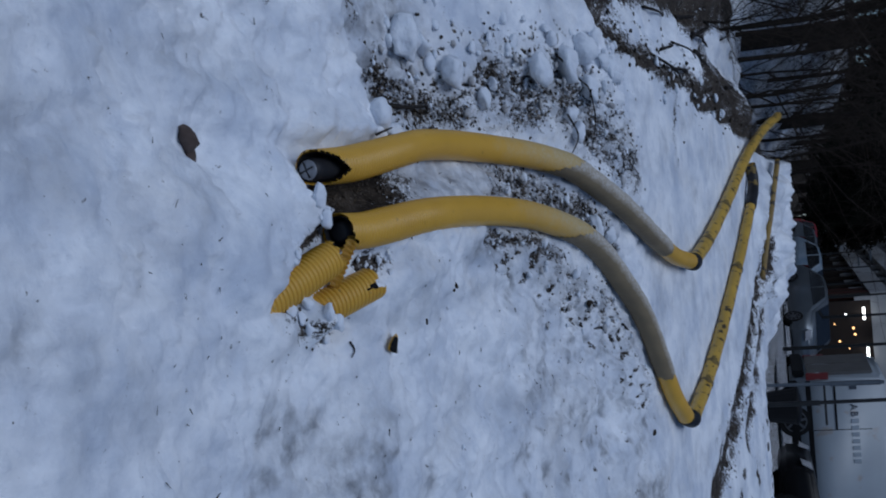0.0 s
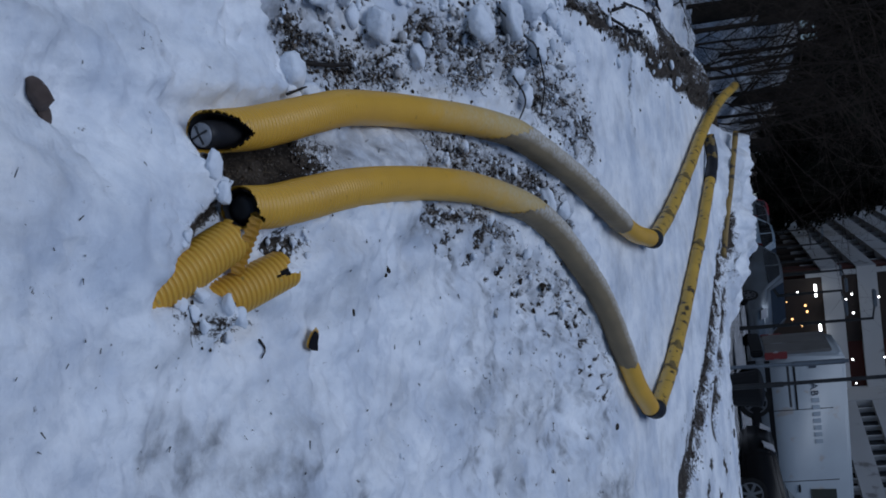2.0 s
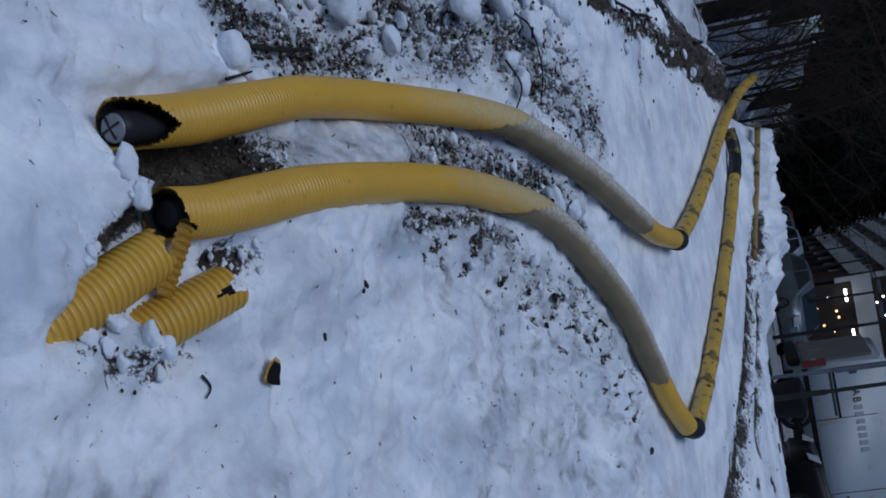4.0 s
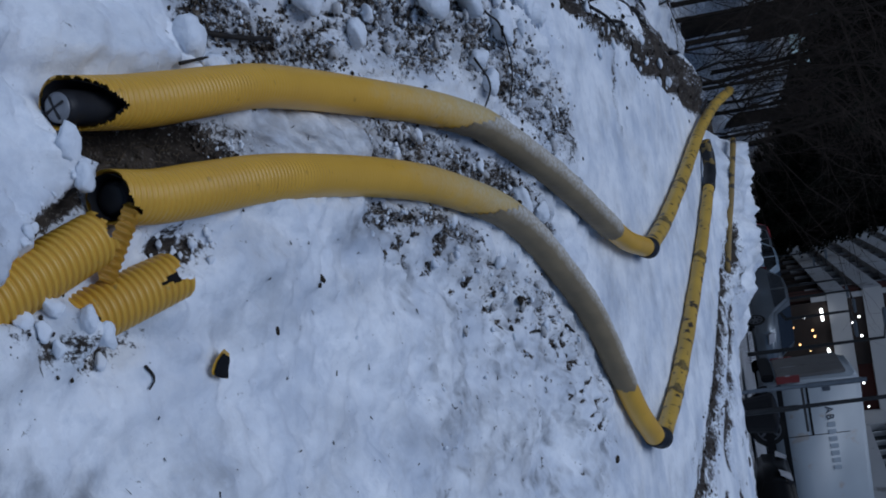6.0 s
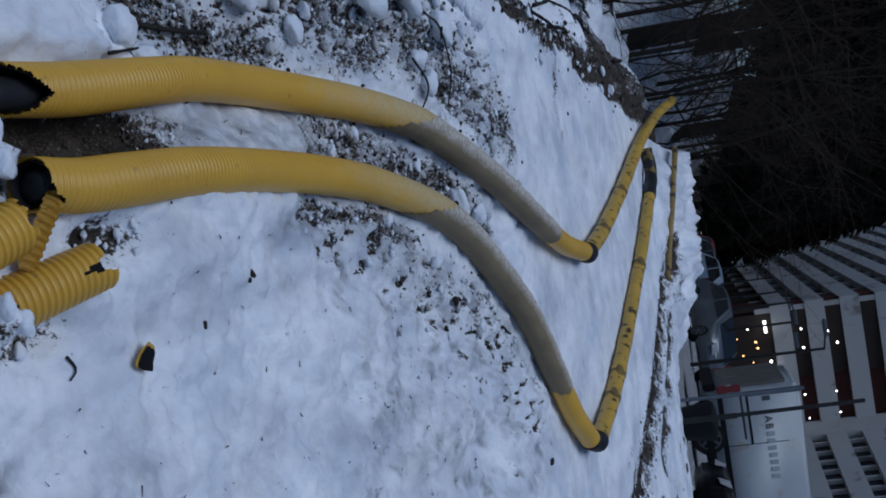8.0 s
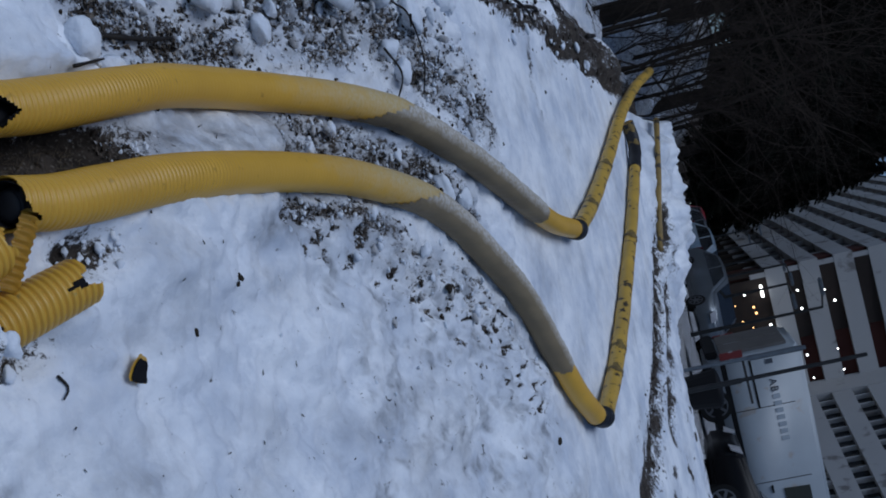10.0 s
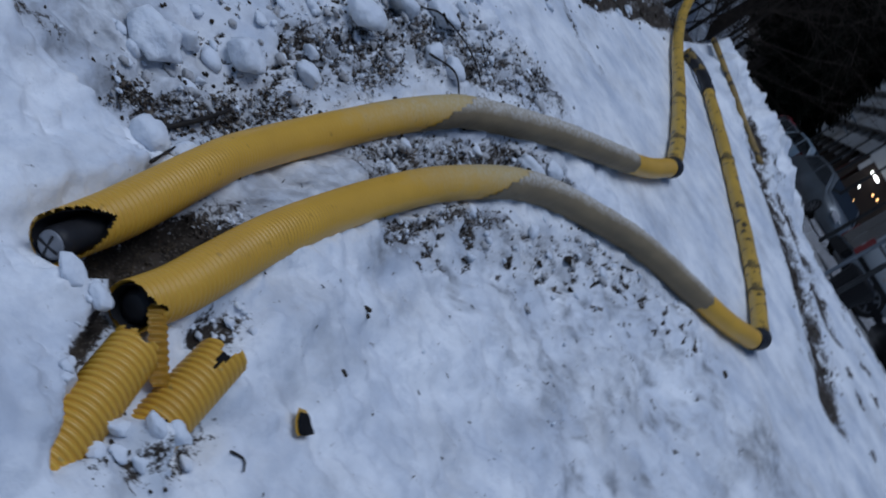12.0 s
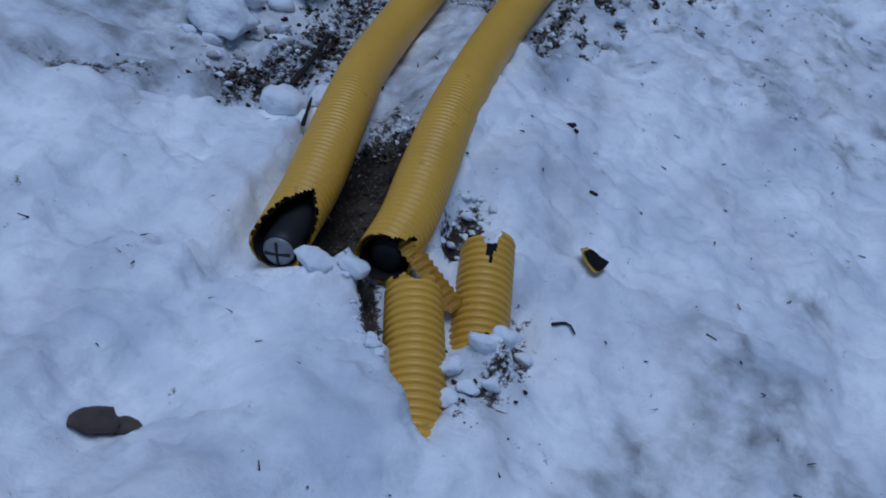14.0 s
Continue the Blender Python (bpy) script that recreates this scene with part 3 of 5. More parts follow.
inner_pipe([(-0.777, -0.410, -0.159), (-0.795, -0.12, -0.098), (-0.835, 0.10, -0.045), (-0.88, 0.4, 0.0)], pipe_a, 0.050, True)
inner_pipe([(-0.513, -0.385, -0.056), (-0.515, -0.15, 0.005), (-0.535, 0.1, 0.055), (-0.56, 0.3, 0.095)], pipe_b, 0.052, False)


# ---- broken pieces ----
def stub(name, a, b, r, torn, label, sag=0.0, dark=None):
    path = smooth_path([a, tuple((Vector(a) + Vector(b)) / 2 + Vector((0, 0, sag))), b], PITCH / 6)
    t = thing(name, label, "pipe")
    part("shell", sweep(path, ribbed(r, 0.0070, 50, 60), 48, torn), YELLOW, t, "", True)
    part("lining", sweep(path, lambda s, a: r - 0.012, 48, dark or torn, inward=True), INNER, t, "black inner wall", True)
    return t


def torn_stub(s, a):
    q = math.atan2(math.sin(a - 0.5), math.cos(a - 0.5))
    return s > 0.02 + 0.012 * math.sin(6 * a) + 0.03 * (0.5 - 0.5 * math.cos(a)) - 0.05 * math.exp(-((q - 0.9) / 0.25) ** 2)


def split_stub(s, a):
    # a wedge broken out of the upper end, one prong longer than the other
    q = around(a, 0.30)
    wedge = abs(q + 0.10 * s / 0.11) < 0.44 * (1 - s / 0.115) + 0.03 * math.sin(90 * s)
    return not (wedge and s < 0.11) and s > (0.030 if q > 0 else 0.004) + 0.006 * math.sin(5 * a)


def split_lining(s, a):
    # the inner wall stays whole behind the wedge
    return s > 0.042 + 0.006 * math.sin(5 * a)


stub("duct_stub", (-0.417, -0.450, -0.065), (-0.212, -0.92, -0.300), 0.076, torn_stub, "ribbed yellow duct stub sunk into the snow", 0.006)
stub("duct_piece", (-0.292, -0.20, 0.020), (-0.165, -0.60, -0.215), 0.075, split_stub, "broken ribbed yellow duct piece with a split end", dark=split_lining)

# torn strip of duct wall, bent out of the broken end
bm = bmesh.new()
strip_path = smooth_path([(-0.490, -0.378, 0.010), (-0.445, -0.398, -0.004), (-0.395, -0.418, -0.024), (-0.290, -0.452, -0.068)], PITCH / 6)
rows = []
for i, p in enumerate(strip_path):
    s = i * PITCH / 6
    w = 0.029 * min(1, 0.5 + s / 0.03, 0.7 + (len(strip_path) - 1 - i) * PITCH / 6 / 0.03)
    lift = 0.0045 * math.tanh(2 * math.cos(2 * math.pi * s / PITCH))
    d = (strip_path[min(i + 1, len(strip_path) - 1)] - strip_path[max(i - 1, 0)]).normalized()
    across = d.cross(Vector((0.0, 0.45, -0.9))).normalized()
    up = across.cross(d)
    up = up if up.z > 0 else -up
    rows.append([bm.verts.new(p + across * (w * c) + up * (lift - 0.012 * c * c)) for c in (-1, -0.5, 0, 0.5, 1)])
for r0, r1 in zip(rows, rows[1:]):
    for k in range(4):
        bm.faces.new((r0[k], r0[k + 1], r1[k + 1], r1[k]))
bmesh.ops.solidify(bm, geom=bm.faces[:], thickness=0.004)
tagged(part("duct_strip", bm, YELLOW, smooth=True), "narrow torn strip of ribbed yellow duct", "pipe scrap")

# curved scrap lying open side up
t = thing("duct_scrap", "curved black scrap of duct with yellow edge on snow", "pipe scrap", (0.0, 0.0, ground_z(0, 0) + 0.012))
t.rotation_euler = (Matrix.Rotation(radians(3), 3, "X") @ Matrix.Rotation(radians(97), 3, "Z")).to_euler()
for pname, mat, r, grow in (("shell", YELLOW, 0.079, 1.12), ("lining", INNER, 0.074, 1.0)):
    bm = bmesh.new()
    rows = []
    for i in range(9):
        u = i / 8 * 2 - 1
        half = 0.55 * (1 - 0.86 * abs(u) ** 1.15) * grow * (1 + 0.05 * math.sin(9 * u))
        ring = []
        for k in range(9):
            a = (k / 8 * 2 - 1) * half + 0.12 * u + (0.10 if mat is YELLOW else 0.0)
            ring.append(bm.verts.new((0.056 * u * grow, r * math.sin(a), r - r * math.cos(a) + (0.004 if mat is INNER else 0.0))))
        rows.append(ring)
    for r0, r1 in zip(rows, rows[1:]):
        for k in range(8):
            bm.faces.new((r0[k], r1[k], r1[k + 1], r0[k + 1]))
    part(pname, bm, mat, t, "", True)

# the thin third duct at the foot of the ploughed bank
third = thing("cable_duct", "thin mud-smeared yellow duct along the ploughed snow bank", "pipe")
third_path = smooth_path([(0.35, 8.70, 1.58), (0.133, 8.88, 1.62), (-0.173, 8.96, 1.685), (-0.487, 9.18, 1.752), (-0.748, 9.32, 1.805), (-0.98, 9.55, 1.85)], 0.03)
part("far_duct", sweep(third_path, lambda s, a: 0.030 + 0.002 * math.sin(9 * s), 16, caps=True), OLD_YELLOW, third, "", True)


# ---- car park: vehicles ----
PARK = 1.64
VAN_PAINT = material("pale_grey_van_paint", (0.29, 0.325, 0.36), 0.4, second=(0.25, 0.28, 0.31), scale=2, spots=(0.26, 0.25, 0.24), spot_scale=3, spot_level=0.62)
SILVER = material("silver_car_paint", (0.15, 0.17, 0.19), 0.3, metal=0.5, second=(0.12, 0.135, 0.15), scale=3)
DARK_PAINT = material("black_car_paint", (0.004, 0.004, 0.005), 0.35, second=(0.008, 0.008, 0.009), scale=3, spec=0.15)
RED_PAINT = material("red_car_paint", (0.22, 0.015, 0.02), 0.35, second=(0.16, 0.012, 0.015), scale=3)
BLUE_PAINT = material("pale_blue_car_paint", (0.11, 0.17, 0.24), 0.35, second=(0.30, 0.33, 0.36), scale=2)
DIRTY_PAINT = material("road_dirty_paint", (0.15, 0.145, 0.14), 0.7, second=(0.10, 0.095, 0.09), scale=3)
FAINT_PRINT = material("faded_lettering", (0.46, 0.50, 0.54), 0.4)
GREEN_PAINT = material("green_painted_steel", (0.05, 0.11, 0.03), 0.6, second=(0.035, 0.08, 0.025), scale=2)
GLASS = material("dark_car_glass", (0.01, 0.012, 0.014), 0.08, spec=0.6)
RUBBER = material("black_rubber", (0.012, 0.012, 0.012), 0.85, second=(0.02, 0.02, 0.02), scale=20, spec=0.15)
RIM = material("alloy_rim", (0.17, 0.175, 0.185), 0.4, metal=0.7, second=(0.13, 0.13, 0.14), scale=10)
TAIL = material("red_tail_glass", (0.15, 0.008, 0.01), 0.3)
CLEAR = material("pale_lamp_glass", (0.35, 0.35, 0.37), 0.15)
GREY_PRINT = material("grey_lettering", (0.06, 0.07, 0.09), 0.5)
DARK_TRIM = material("dark_plastic_trim", (0.007, 0.007, 0.008), 0.6, spec=0.15)


def extruded(profile, width, bevel=0.05):
    """A side profile (x, z) drawn out across y and rounded."""
    bm = bmesh.new()
    a = [bm.verts.new((x, -width / 2, z)) for x, z in profile]
    b = [bm.verts.new((x, width / 2, z)) for x, z in profile]
    bm.faces.new(a)
    bm.faces.new(b[::-1])
    for i in range(len(a)):
        j = (i + 1) % len(a)
        bm.faces.new((a[j], a[i], b[i], b[j]))
    bmesh.ops.recalc_face_normals(bm, faces=bm.faces[:])
    bmesh.ops.bevel(bm, geom=[e for e in bm.edges], offset=bevel, segments=3, affect="EDGES", clamp_overlap=True)
    return bm


def wheel(parent, x, y, r):
    m = Matrix.Translation((x, y, r)) @ Matrix.Rotation(radians(90), 4, "X")
    bm = bmesh.new()
    bmesh.ops.create_cone(bm, cap_ends=True, segments=32, radius1=r, radius2=r, depth=0.2, matrix=m)
    bmesh.ops.bevel(bm, geom=[e for e in bm.edges if abs(e.calc_face_angle(0)) > 1], offset=0.03, segments=2, affect="EDGES")
    w = part("wheel", bm, RUBBER, parent)
    bm = bmesh.new()
    out = 1 if y > 0 else -1
    f = Matrix.Translation((x, y + out * 0.096, r)) @ Matrix.Rotation(radians(90), 4, "X")
    bmesh.ops.create_cone(bm, cap_ends=True, segments=24, radius1=0.06, radius2=0.06, depth=0.03, matrix=f)
    for k in range(7):
        box(bm, (0.03, -0.025, -0.012), (r * 0.66, 0.025, 0.012), 0.004, f @ Matrix.Rotation(2 * math.pi * k / 7, 4, "Z"))
    ringbm = smooth_path([(x + r * 0.64 * math.cos(q), y + out * 0.096, r + r * 0.64 * math.sin(q)) for q in np.linspace(0, 2 * math.pi, 13)], 0.04)
    for p, q in zip(ringbm, ringbm[1:]):
        box(bm, (-0.022, -0.012, -0.012), (0.022, 0.012, 0.012), 0, Matrix.Translation((p + q) / 2) @ (q - p).to_track_quat("X", "Y").to_matrix().to_4x4())
    part("rim", bm, RIM, w, "alloy rim")


def slab_on(points, depth_dir, thick):
    """A flat polygon with thickness."""
    bm = bmesh.new()
    d = Vector(depth_dir) * thick
    a = [bm.verts.new(Vector(p)) for p in points]
    b = [bm.verts.new(Vector(p) + d) for p in points]
    bm.faces.new(a)
    bm.faces.new(b[::-1])
    for i in range(len(a)):
        bm.faces.new((a[i], a[(i + 1) % len(a)], b[(i + 1) % len(a)], b[i]))
    bmesh.ops.recalc_face_normals(bm, faces=bm.faces[:])
    return bm


def car(name, label, paint, m, length=4.2, height=1.46, width=1.72):
    t = thing(name, label, "car")
    h, L = height, length
    prof = [(0, 0.30), (0.02, 0.62), (0.10, 0.80), (0.28 * L, 0.95), (0.44 * L, h - 0.03), (0.60 * L, h), (0.80 * L, h - 0.06), (0.95 * L, 0.98), (L, 0.80), (L, 0.34), (0.96 * L, 0.22), (0.05 * L, 0.20)]
    part("body", extruded(prof, width, 0.07), paint, t, "", True)
    for sgn in (-1, 1):
        y = sgn * (width / 2 - 0.012)
        out = (0, sgn, 0)
        part("side_window", slab_on([(0.335 * L, y, 0.96), (0.455 * L, y, h - 0.12), (0.60 * L, y, h - 0.09), (0.60 * L, y, 0.95)], out, 0.018), GLASS, t, "dark window")
        part("side_window", slab_on([(0.62 * L, y, 0.95), (0.62 * L, y, h - 0.09), (0.78 * L, y, h - 0.13), (0.88 * L, y, 0.97)], out, 0.018), GLASS, t, "dark window")
        part("headlight", slab_on([(-0.012, sgn * 0.46, 0.60), (-0.012, sgn * 0.80, 0.62), (0.10, sgn * 0.80, 0.80), (0.06, sgn * 0.50, 0.78)], (-1, 0, 0.2), 0.02), CLEAR, t, "pale headlight")
        part("tail_light", slab_on([(L + 0.004, sgn * 0.55, 0.78), (L + 0.004, sgn * 0.82, 0.78), (L - 0.07, sgn * 0.82, 0.98), (L - 0.07, sgn * 0.60, 0.98)], (1, 0, 0.2), 0.02), TAIL, t, "red tail light")
        for x in (0.19 * L, 0.80 * L):
            wheel(t, x, sgn * (width / 2 - 0.08), 0.32)
    part("windscreen", slab_on([(0.295 * L, -width / 2 + 0.14, 0.985), (0.295 * L, width / 2 - 0.14, 0.985), (0.43 * L, width / 2 - 0.22, h - 0.045), (0.43 * L, -width / 2 + 0.22, h - 0.045)], (-0.6, 0, 0.8), 0.02), GLASS, t, "dark windscreen")
    part("rear_window", slab_on([(0.94 * L, -width / 2 + 0.16, 1.02), (0.94 * L, width / 2 - 0.16, 1.02), (0.815 * L, width / 2 - 0.22, h - 0.09), (0.815 * L, -width / 2 + 0.22, h - 0.09)], (0.7, 0, 0.7), 0.02), GLASS, t, "dark rear window")
    t.matrix_world = m
    return t


def delivery_van(m):
    """Rear at x = 0, nose at x = 4.9; the seen side is y = -0.95."""
    t = thing("delivery_van", "pale grey panel van with faded side lettering", "van")
    prof = [(0.0, 0.42), (-0.02, 0.9), (0.02, 1.98), (0.10, 2.14), (3.25, 2.06), (3.55, 1.95), (4.15, 1.22), (4.75, 1.02), (4.92, 0.72), (4.92, 0.36), (4.8, 0.26), (0.1, 0.30)]
    part("body", extruded(prof, 1.9, 0.075), VAN_PAINT, t, "", True)
    for sgn in (-1, 1):
        y, out = sgn * 0.941, (0, sgn, 0)
        for x in (1.15, 2.62, 3.62):
            part("door_seam", boxed((x, y - 0.012, 0.45), (x + 0.014, y + 0.012, 1.82)), DARK_TRIM, t)
        part("slide_rail", boxed((0.2, y - 0.016, 1.12), (1.16, y + 0.016, 1.16)), DARK_TRIM, t)
        part("side_moulding", boxed((0.12, y - 0.018, 0.58), (4.4, y + 0.018, 0.68), 0.006), DARK_TRIM, t, "dark rubbing strip")
        part("sill", boxed((0.1, y - 0.03, 0.26), (4.8, y + 0.022, 0.42), 0.01), DARK_TRIM, t)
        part("cab_window", slab_on([(2.80, y, 1.25), (2.82, y, 1.74), (3.42, y, 1.74), (3.90, y, 1.25)], out, 0.02), GLASS, t, "dark cab window")
        part("door_handle", boxed((2.70, y - 0.03, 1.02), (2.86, y + 0.03, 1.06), 0.01), DARK_TRIM, t)
        light = part("tail_light", boxed((-0.045, y - 0.05, 0.60), (0.10, y + 0.014, 1.04), 0.012), TAIL, t, "tall red tail light")
        part("lens", boxed((-0.052, y - 0.04, 0.77), (0.105, y + 0.019, 0.88), 0.008), CLEAR, light, "white middle lens")
        for x in (0.95, 4.0):
            wheel(t, x, sgn * 0.86, 0.34)
    part("windscreen", slab_on([(4.12, -0.78, 1.27), (4.12, 0.78, 1.27), (3.60, 0.68, 1.90), (3.60, -0.68, 1.90)], (0.75, 0, 0.65), 0.02), GLASS, t, "dark windscreen")
    part("bumper", boxed((-0.09, -0.92, 0.34), (0.05, 0.92, 0.58), 0.03), DARK_TRIM, t, "dark rear bumper")
    for sgn in (-0.47, 0.47):
        part("rear_door", boxed((-0.030, sgn - 0.43, 0.62), (0.03, sgn + 0.43, 1.90), 0.015), DIRTY_PAINT, t, "road-dirty rear door")
    # two capitals that can be read, the rest of the line as plain bars
    for ch, x in (("A", 1.36), ("B", 1.51)):
        cu = bpy.data.curves.new("letter", "FONT")
        cu.body, cu.size, cu.extrude = ch, 0.20, 0.002
        tmp = new("letter", cu)
        me = bpy.data.meshes.new_from_object(tmp)
        bpy.data.objects.remove(tmp)
        me.materials.append(GREY_PRINT)
        ob = new("letter", me)
        ob.parent = t
        ob.matrix_basis = Matrix.Translation((x - 0.73, -0.956, 1.43)) @ Matrix.Rotation(radians(90), 4, "X")
    part("print_bar", boxed((0.24, -0.957, 1.43), (0.33, -0.948, 1.57)), GREY_PRINT, t)
    for k in range(7):
        part("print_bar", boxed((0.94 + 0.14 * k, -0.957, 1.43), (1.03 + 0.14 * k, -0.948, 1.57)), FAINT_PRINT, t, "faded lettering")
    t.matrix_world = m
    return t


delivery_van(pose(3.02, 21.15, PARK, 0, 0, 4))
car("parked_car", "silver hatchback parked behind the snow bank", SILVER, pose(4.2, 32.8, 2.02, 0, 0, 116), 4.1, 1.46)
car("parked_car", "pale blue and white car with snow on it", BLUE_PAINT, pose(3.5, 39.5, 2.2, 0, 0, 116), 4.2, 1.48)
car("parked_car", "grey car in the row beside the bank", SILVER, pose(3.0, 46.0, 2.38, 0, 0, 116), 4.2, 1.45)
car("parked_car", "red car at the far end of the row", RED_PAINT, pose(2.5, 53.0, 2.57, 0, 0, 108), 4.2, 1.6)
car("parked_car", "black hatchback parked before the grey van", DARK_PAINT, pose(4.15, 17.6, 1.36, 0, 0, 3), 4.2, 1.42)

# black rubbish container at the edge of the bank
t = thing("rubbish_bin", "black plastic rubbish bin behind the snow bank", "bin", (2.44, 12.6, 1.43))
bm = bmesh.new()
bmesh.ops.create_cone(bm, cap_ends=True, segments=20, radius1=0.21, radius2=0.265, depth=0.46, matrix=Matrix.Translation((0, 0, 0.23)))
part("body", bm, DARK_TRIM, t)
bm = bmesh.new()
bmesh.ops.create_uvsphere(bm, u_segments=20, v_segments=10, radius=0.275, matrix=Matrix.Translation((0, 0, 0.46)) @ Matrix.Diagonal((1, 1, 0.3, 1)))
part("lid", bm, DARK_TRIM, t, "", True)

# green container standing behind the van
t = thing("waste_container", "green steel waste container behind the grey van", "container", (8.9, 30.6, 1.95))
part("body", boxed((-1.3, -0.6, 0.1), (1.3, 0.6, 1.38), 0.03), GREEN_PAINT, t)
part("lid", boxed((-1.34, -0.63, 1.38), (1.34, 0.63, 1.5), 0.03), GREEN_PAINT, t)
for x in (-1.1, 0.0, 1.1):
    part("rib", boxed((x - 0.04, -0.66, 0.12), (x + 0.04, -0.59, 1.36), 0.01), GREEN_PAINT, t)
for x in (-1.0, 1.0):
    part("skid", boxed((x - 0.08, -0.55, 0.0), (x + 0.08, 0.55, 0.11), 0.01), GREEN_PAINT, t)

# ---- posts and lamps ----
STEEL = material("grey_galvanised_steel", (0.14, 0.16, 0.18), 0.45, metal=0.6, second=(0.09, 0.10, 0.12), scale=8)
DARK_STEEL = material("dark_painted_steel", (0.015, 0.016, 0.018), 0.5, second=(0.03, 0.03, 0.03), scale=8, spec=0.2)


def rod(bm, a, b, r0, r1=None, sides=10):
    a, b = Vector(a), Vector(b)
    m = Matrix.Translation((a + b) / 2) @ (b - a).to_track_quat("Z", "Y").to_matrix().to_4x4()
    bmesh.ops.create_cone(bm, cap_ends=True, segments=sides, radius1=r0, radius2=r0 if r1 is None else r1, depth=(b - a).length, matrix=m)
    return bm


t = thing("barrier", "grey steel post with rail at the car park edge", "barrier")
part("post", rod(bmesh.new(), (2.04, 12, 1.35), (2.06, 12, 3.05), 0.026), STEEL, t, "grey post")
part("sleeve_tube", rod(bmesh.new(), (2.055, 12, 2.35), (2.06, 12, 3.0), 0.036), STEEL, t)
part("rail", rod(bmesh.new(), (2.05, 12, 2.27), (2.62, 12, 2.27), 0.016), DARK_STEEL, t, "dark rail")
t = thing("barrier_post", "slim black steel post at the car park edge", "post")
part("post", rod(bmesh.new(), (2.31, 12, 1.4), (2.30, 12, 3.75), 0.026), DARK_STEEL, t)
part("foot", rod(bmesh.new(), (2.31, 12, 1.4), (2.31, 12, 2.2), 0.036), DARK_STEEL, t)

PARK_FAR = 2.1
for x, y, top, head in ((3.7, 30, 5.7, -1), (3.25, 34, 5.2, 1), (3.1, 40, 5.7, 1), (3.2, 48, 6.1, 1), (3.0, 56, 6.0, -1), (2.6, 64, 6.0, 1)):
    t = thing("street_lamp", "slim dark lamp post along the car park", "street lamp", (x, y, ground_z(x, y)), "lamp posts")
    part("pole", rod(bmesh.new(), (0, 0, 0), (0, 0, top - PARK_FAR), 0.06, 0.035), DARK_STEEL, t)
    part("arm", rod(bmesh.new(), (0, 0, top - PARK_FAR - 0.02), (0.4 * head, 0, top - PARK_FAR + 0.06), 0.025), DARK_STEEL, t)
    part("lamp_head", boxed((min(0.3 * head, 0.8 * head), -0.12, top - PARK_FAR + 0.02), (max(0.3 * head, 0.8 * head), 0.12, top - PARK_FAR + 0.12), 0.03), STEEL, t, "grey lamp head")

# ---- apartment building ----
CONCRETE = material("pale_concrete_panel", (0.42, 0.425, 0.43), 0.8, second=(0.36, 0.363, 0.366), scale=0.25, bump=0.2, bump_scale=4, spots=(0.19, 0.185, 0.18), spot_scale=0.5, spot_level=0.6)
RECESS = material("dark_brown_cladding", (0.045, 0.035, 0.03), 0.8, second=(0.03, 0.026, 0.024), scale=0.5, spec=0.1)
BRICK_RED = material("dark_red_cladding", (0.09, 0.035, 0.028), 0.8, second=(0.065, 0.028, 0.024), scale=0.6, spec=0.1)
PANE = material("dark_window_glass", (0.012, 0.014, 0.018), 0.1, second=(0.02, 0.022, 0.026), scale=0.4)
LAMP_WHITE = material("lit_white_lamp", (0.9, 0.88, 0.8), 0.5, emit=(1.0, 0.93, 0.80, 5.0))
LAMP_WARM = material("lit_orange_lamp", (0.9, 0.5, 0.2), 0.5, emit=(1.0, 0.50, 0.16, 3.0))
building = thing("apartment_building", "pale concrete apartment block with banded dark windows and lit lamps", "building")
BASE, PITCH_F, FLOORS = 9.5, 2.72, 8
CORNERS = [(3.0, 178.0), (7.3, 95.0), (17.1, 95.0), (27.5, 58.0)]


def on_face(i, u, d, z):
    a, b = Vector(CORNERS[i]), Vector(CORNERS[i + 1])
    e = (b - a).normalized()
    n = Vector((e.y, -e.x))
    p = a + e * u + n * d
    return Vector((p.x, p.y, z))


def face_box(i, u0, u1, d0, d1, z0, z1):
    bm = bmesh.new()
    v = [bm.verts.new(on_face(i, u, d, z)) for z in (z0, z1) for u, d in ((u0, d0), (u1, d0), (u1, d1), (u0, d1))]
    for f in ((0, 1, 2, 3), (7, 6, 5, 4), (0, 4, 5, 1), (1, 5, 6, 2), (2, 6, 7, 3), (3, 7, 4, 0)):
        bm.faces.new([v[k] for k in f])
    bmesh.ops.recalc_face_normals(bm, faces=bm.faces[:])
    return bm


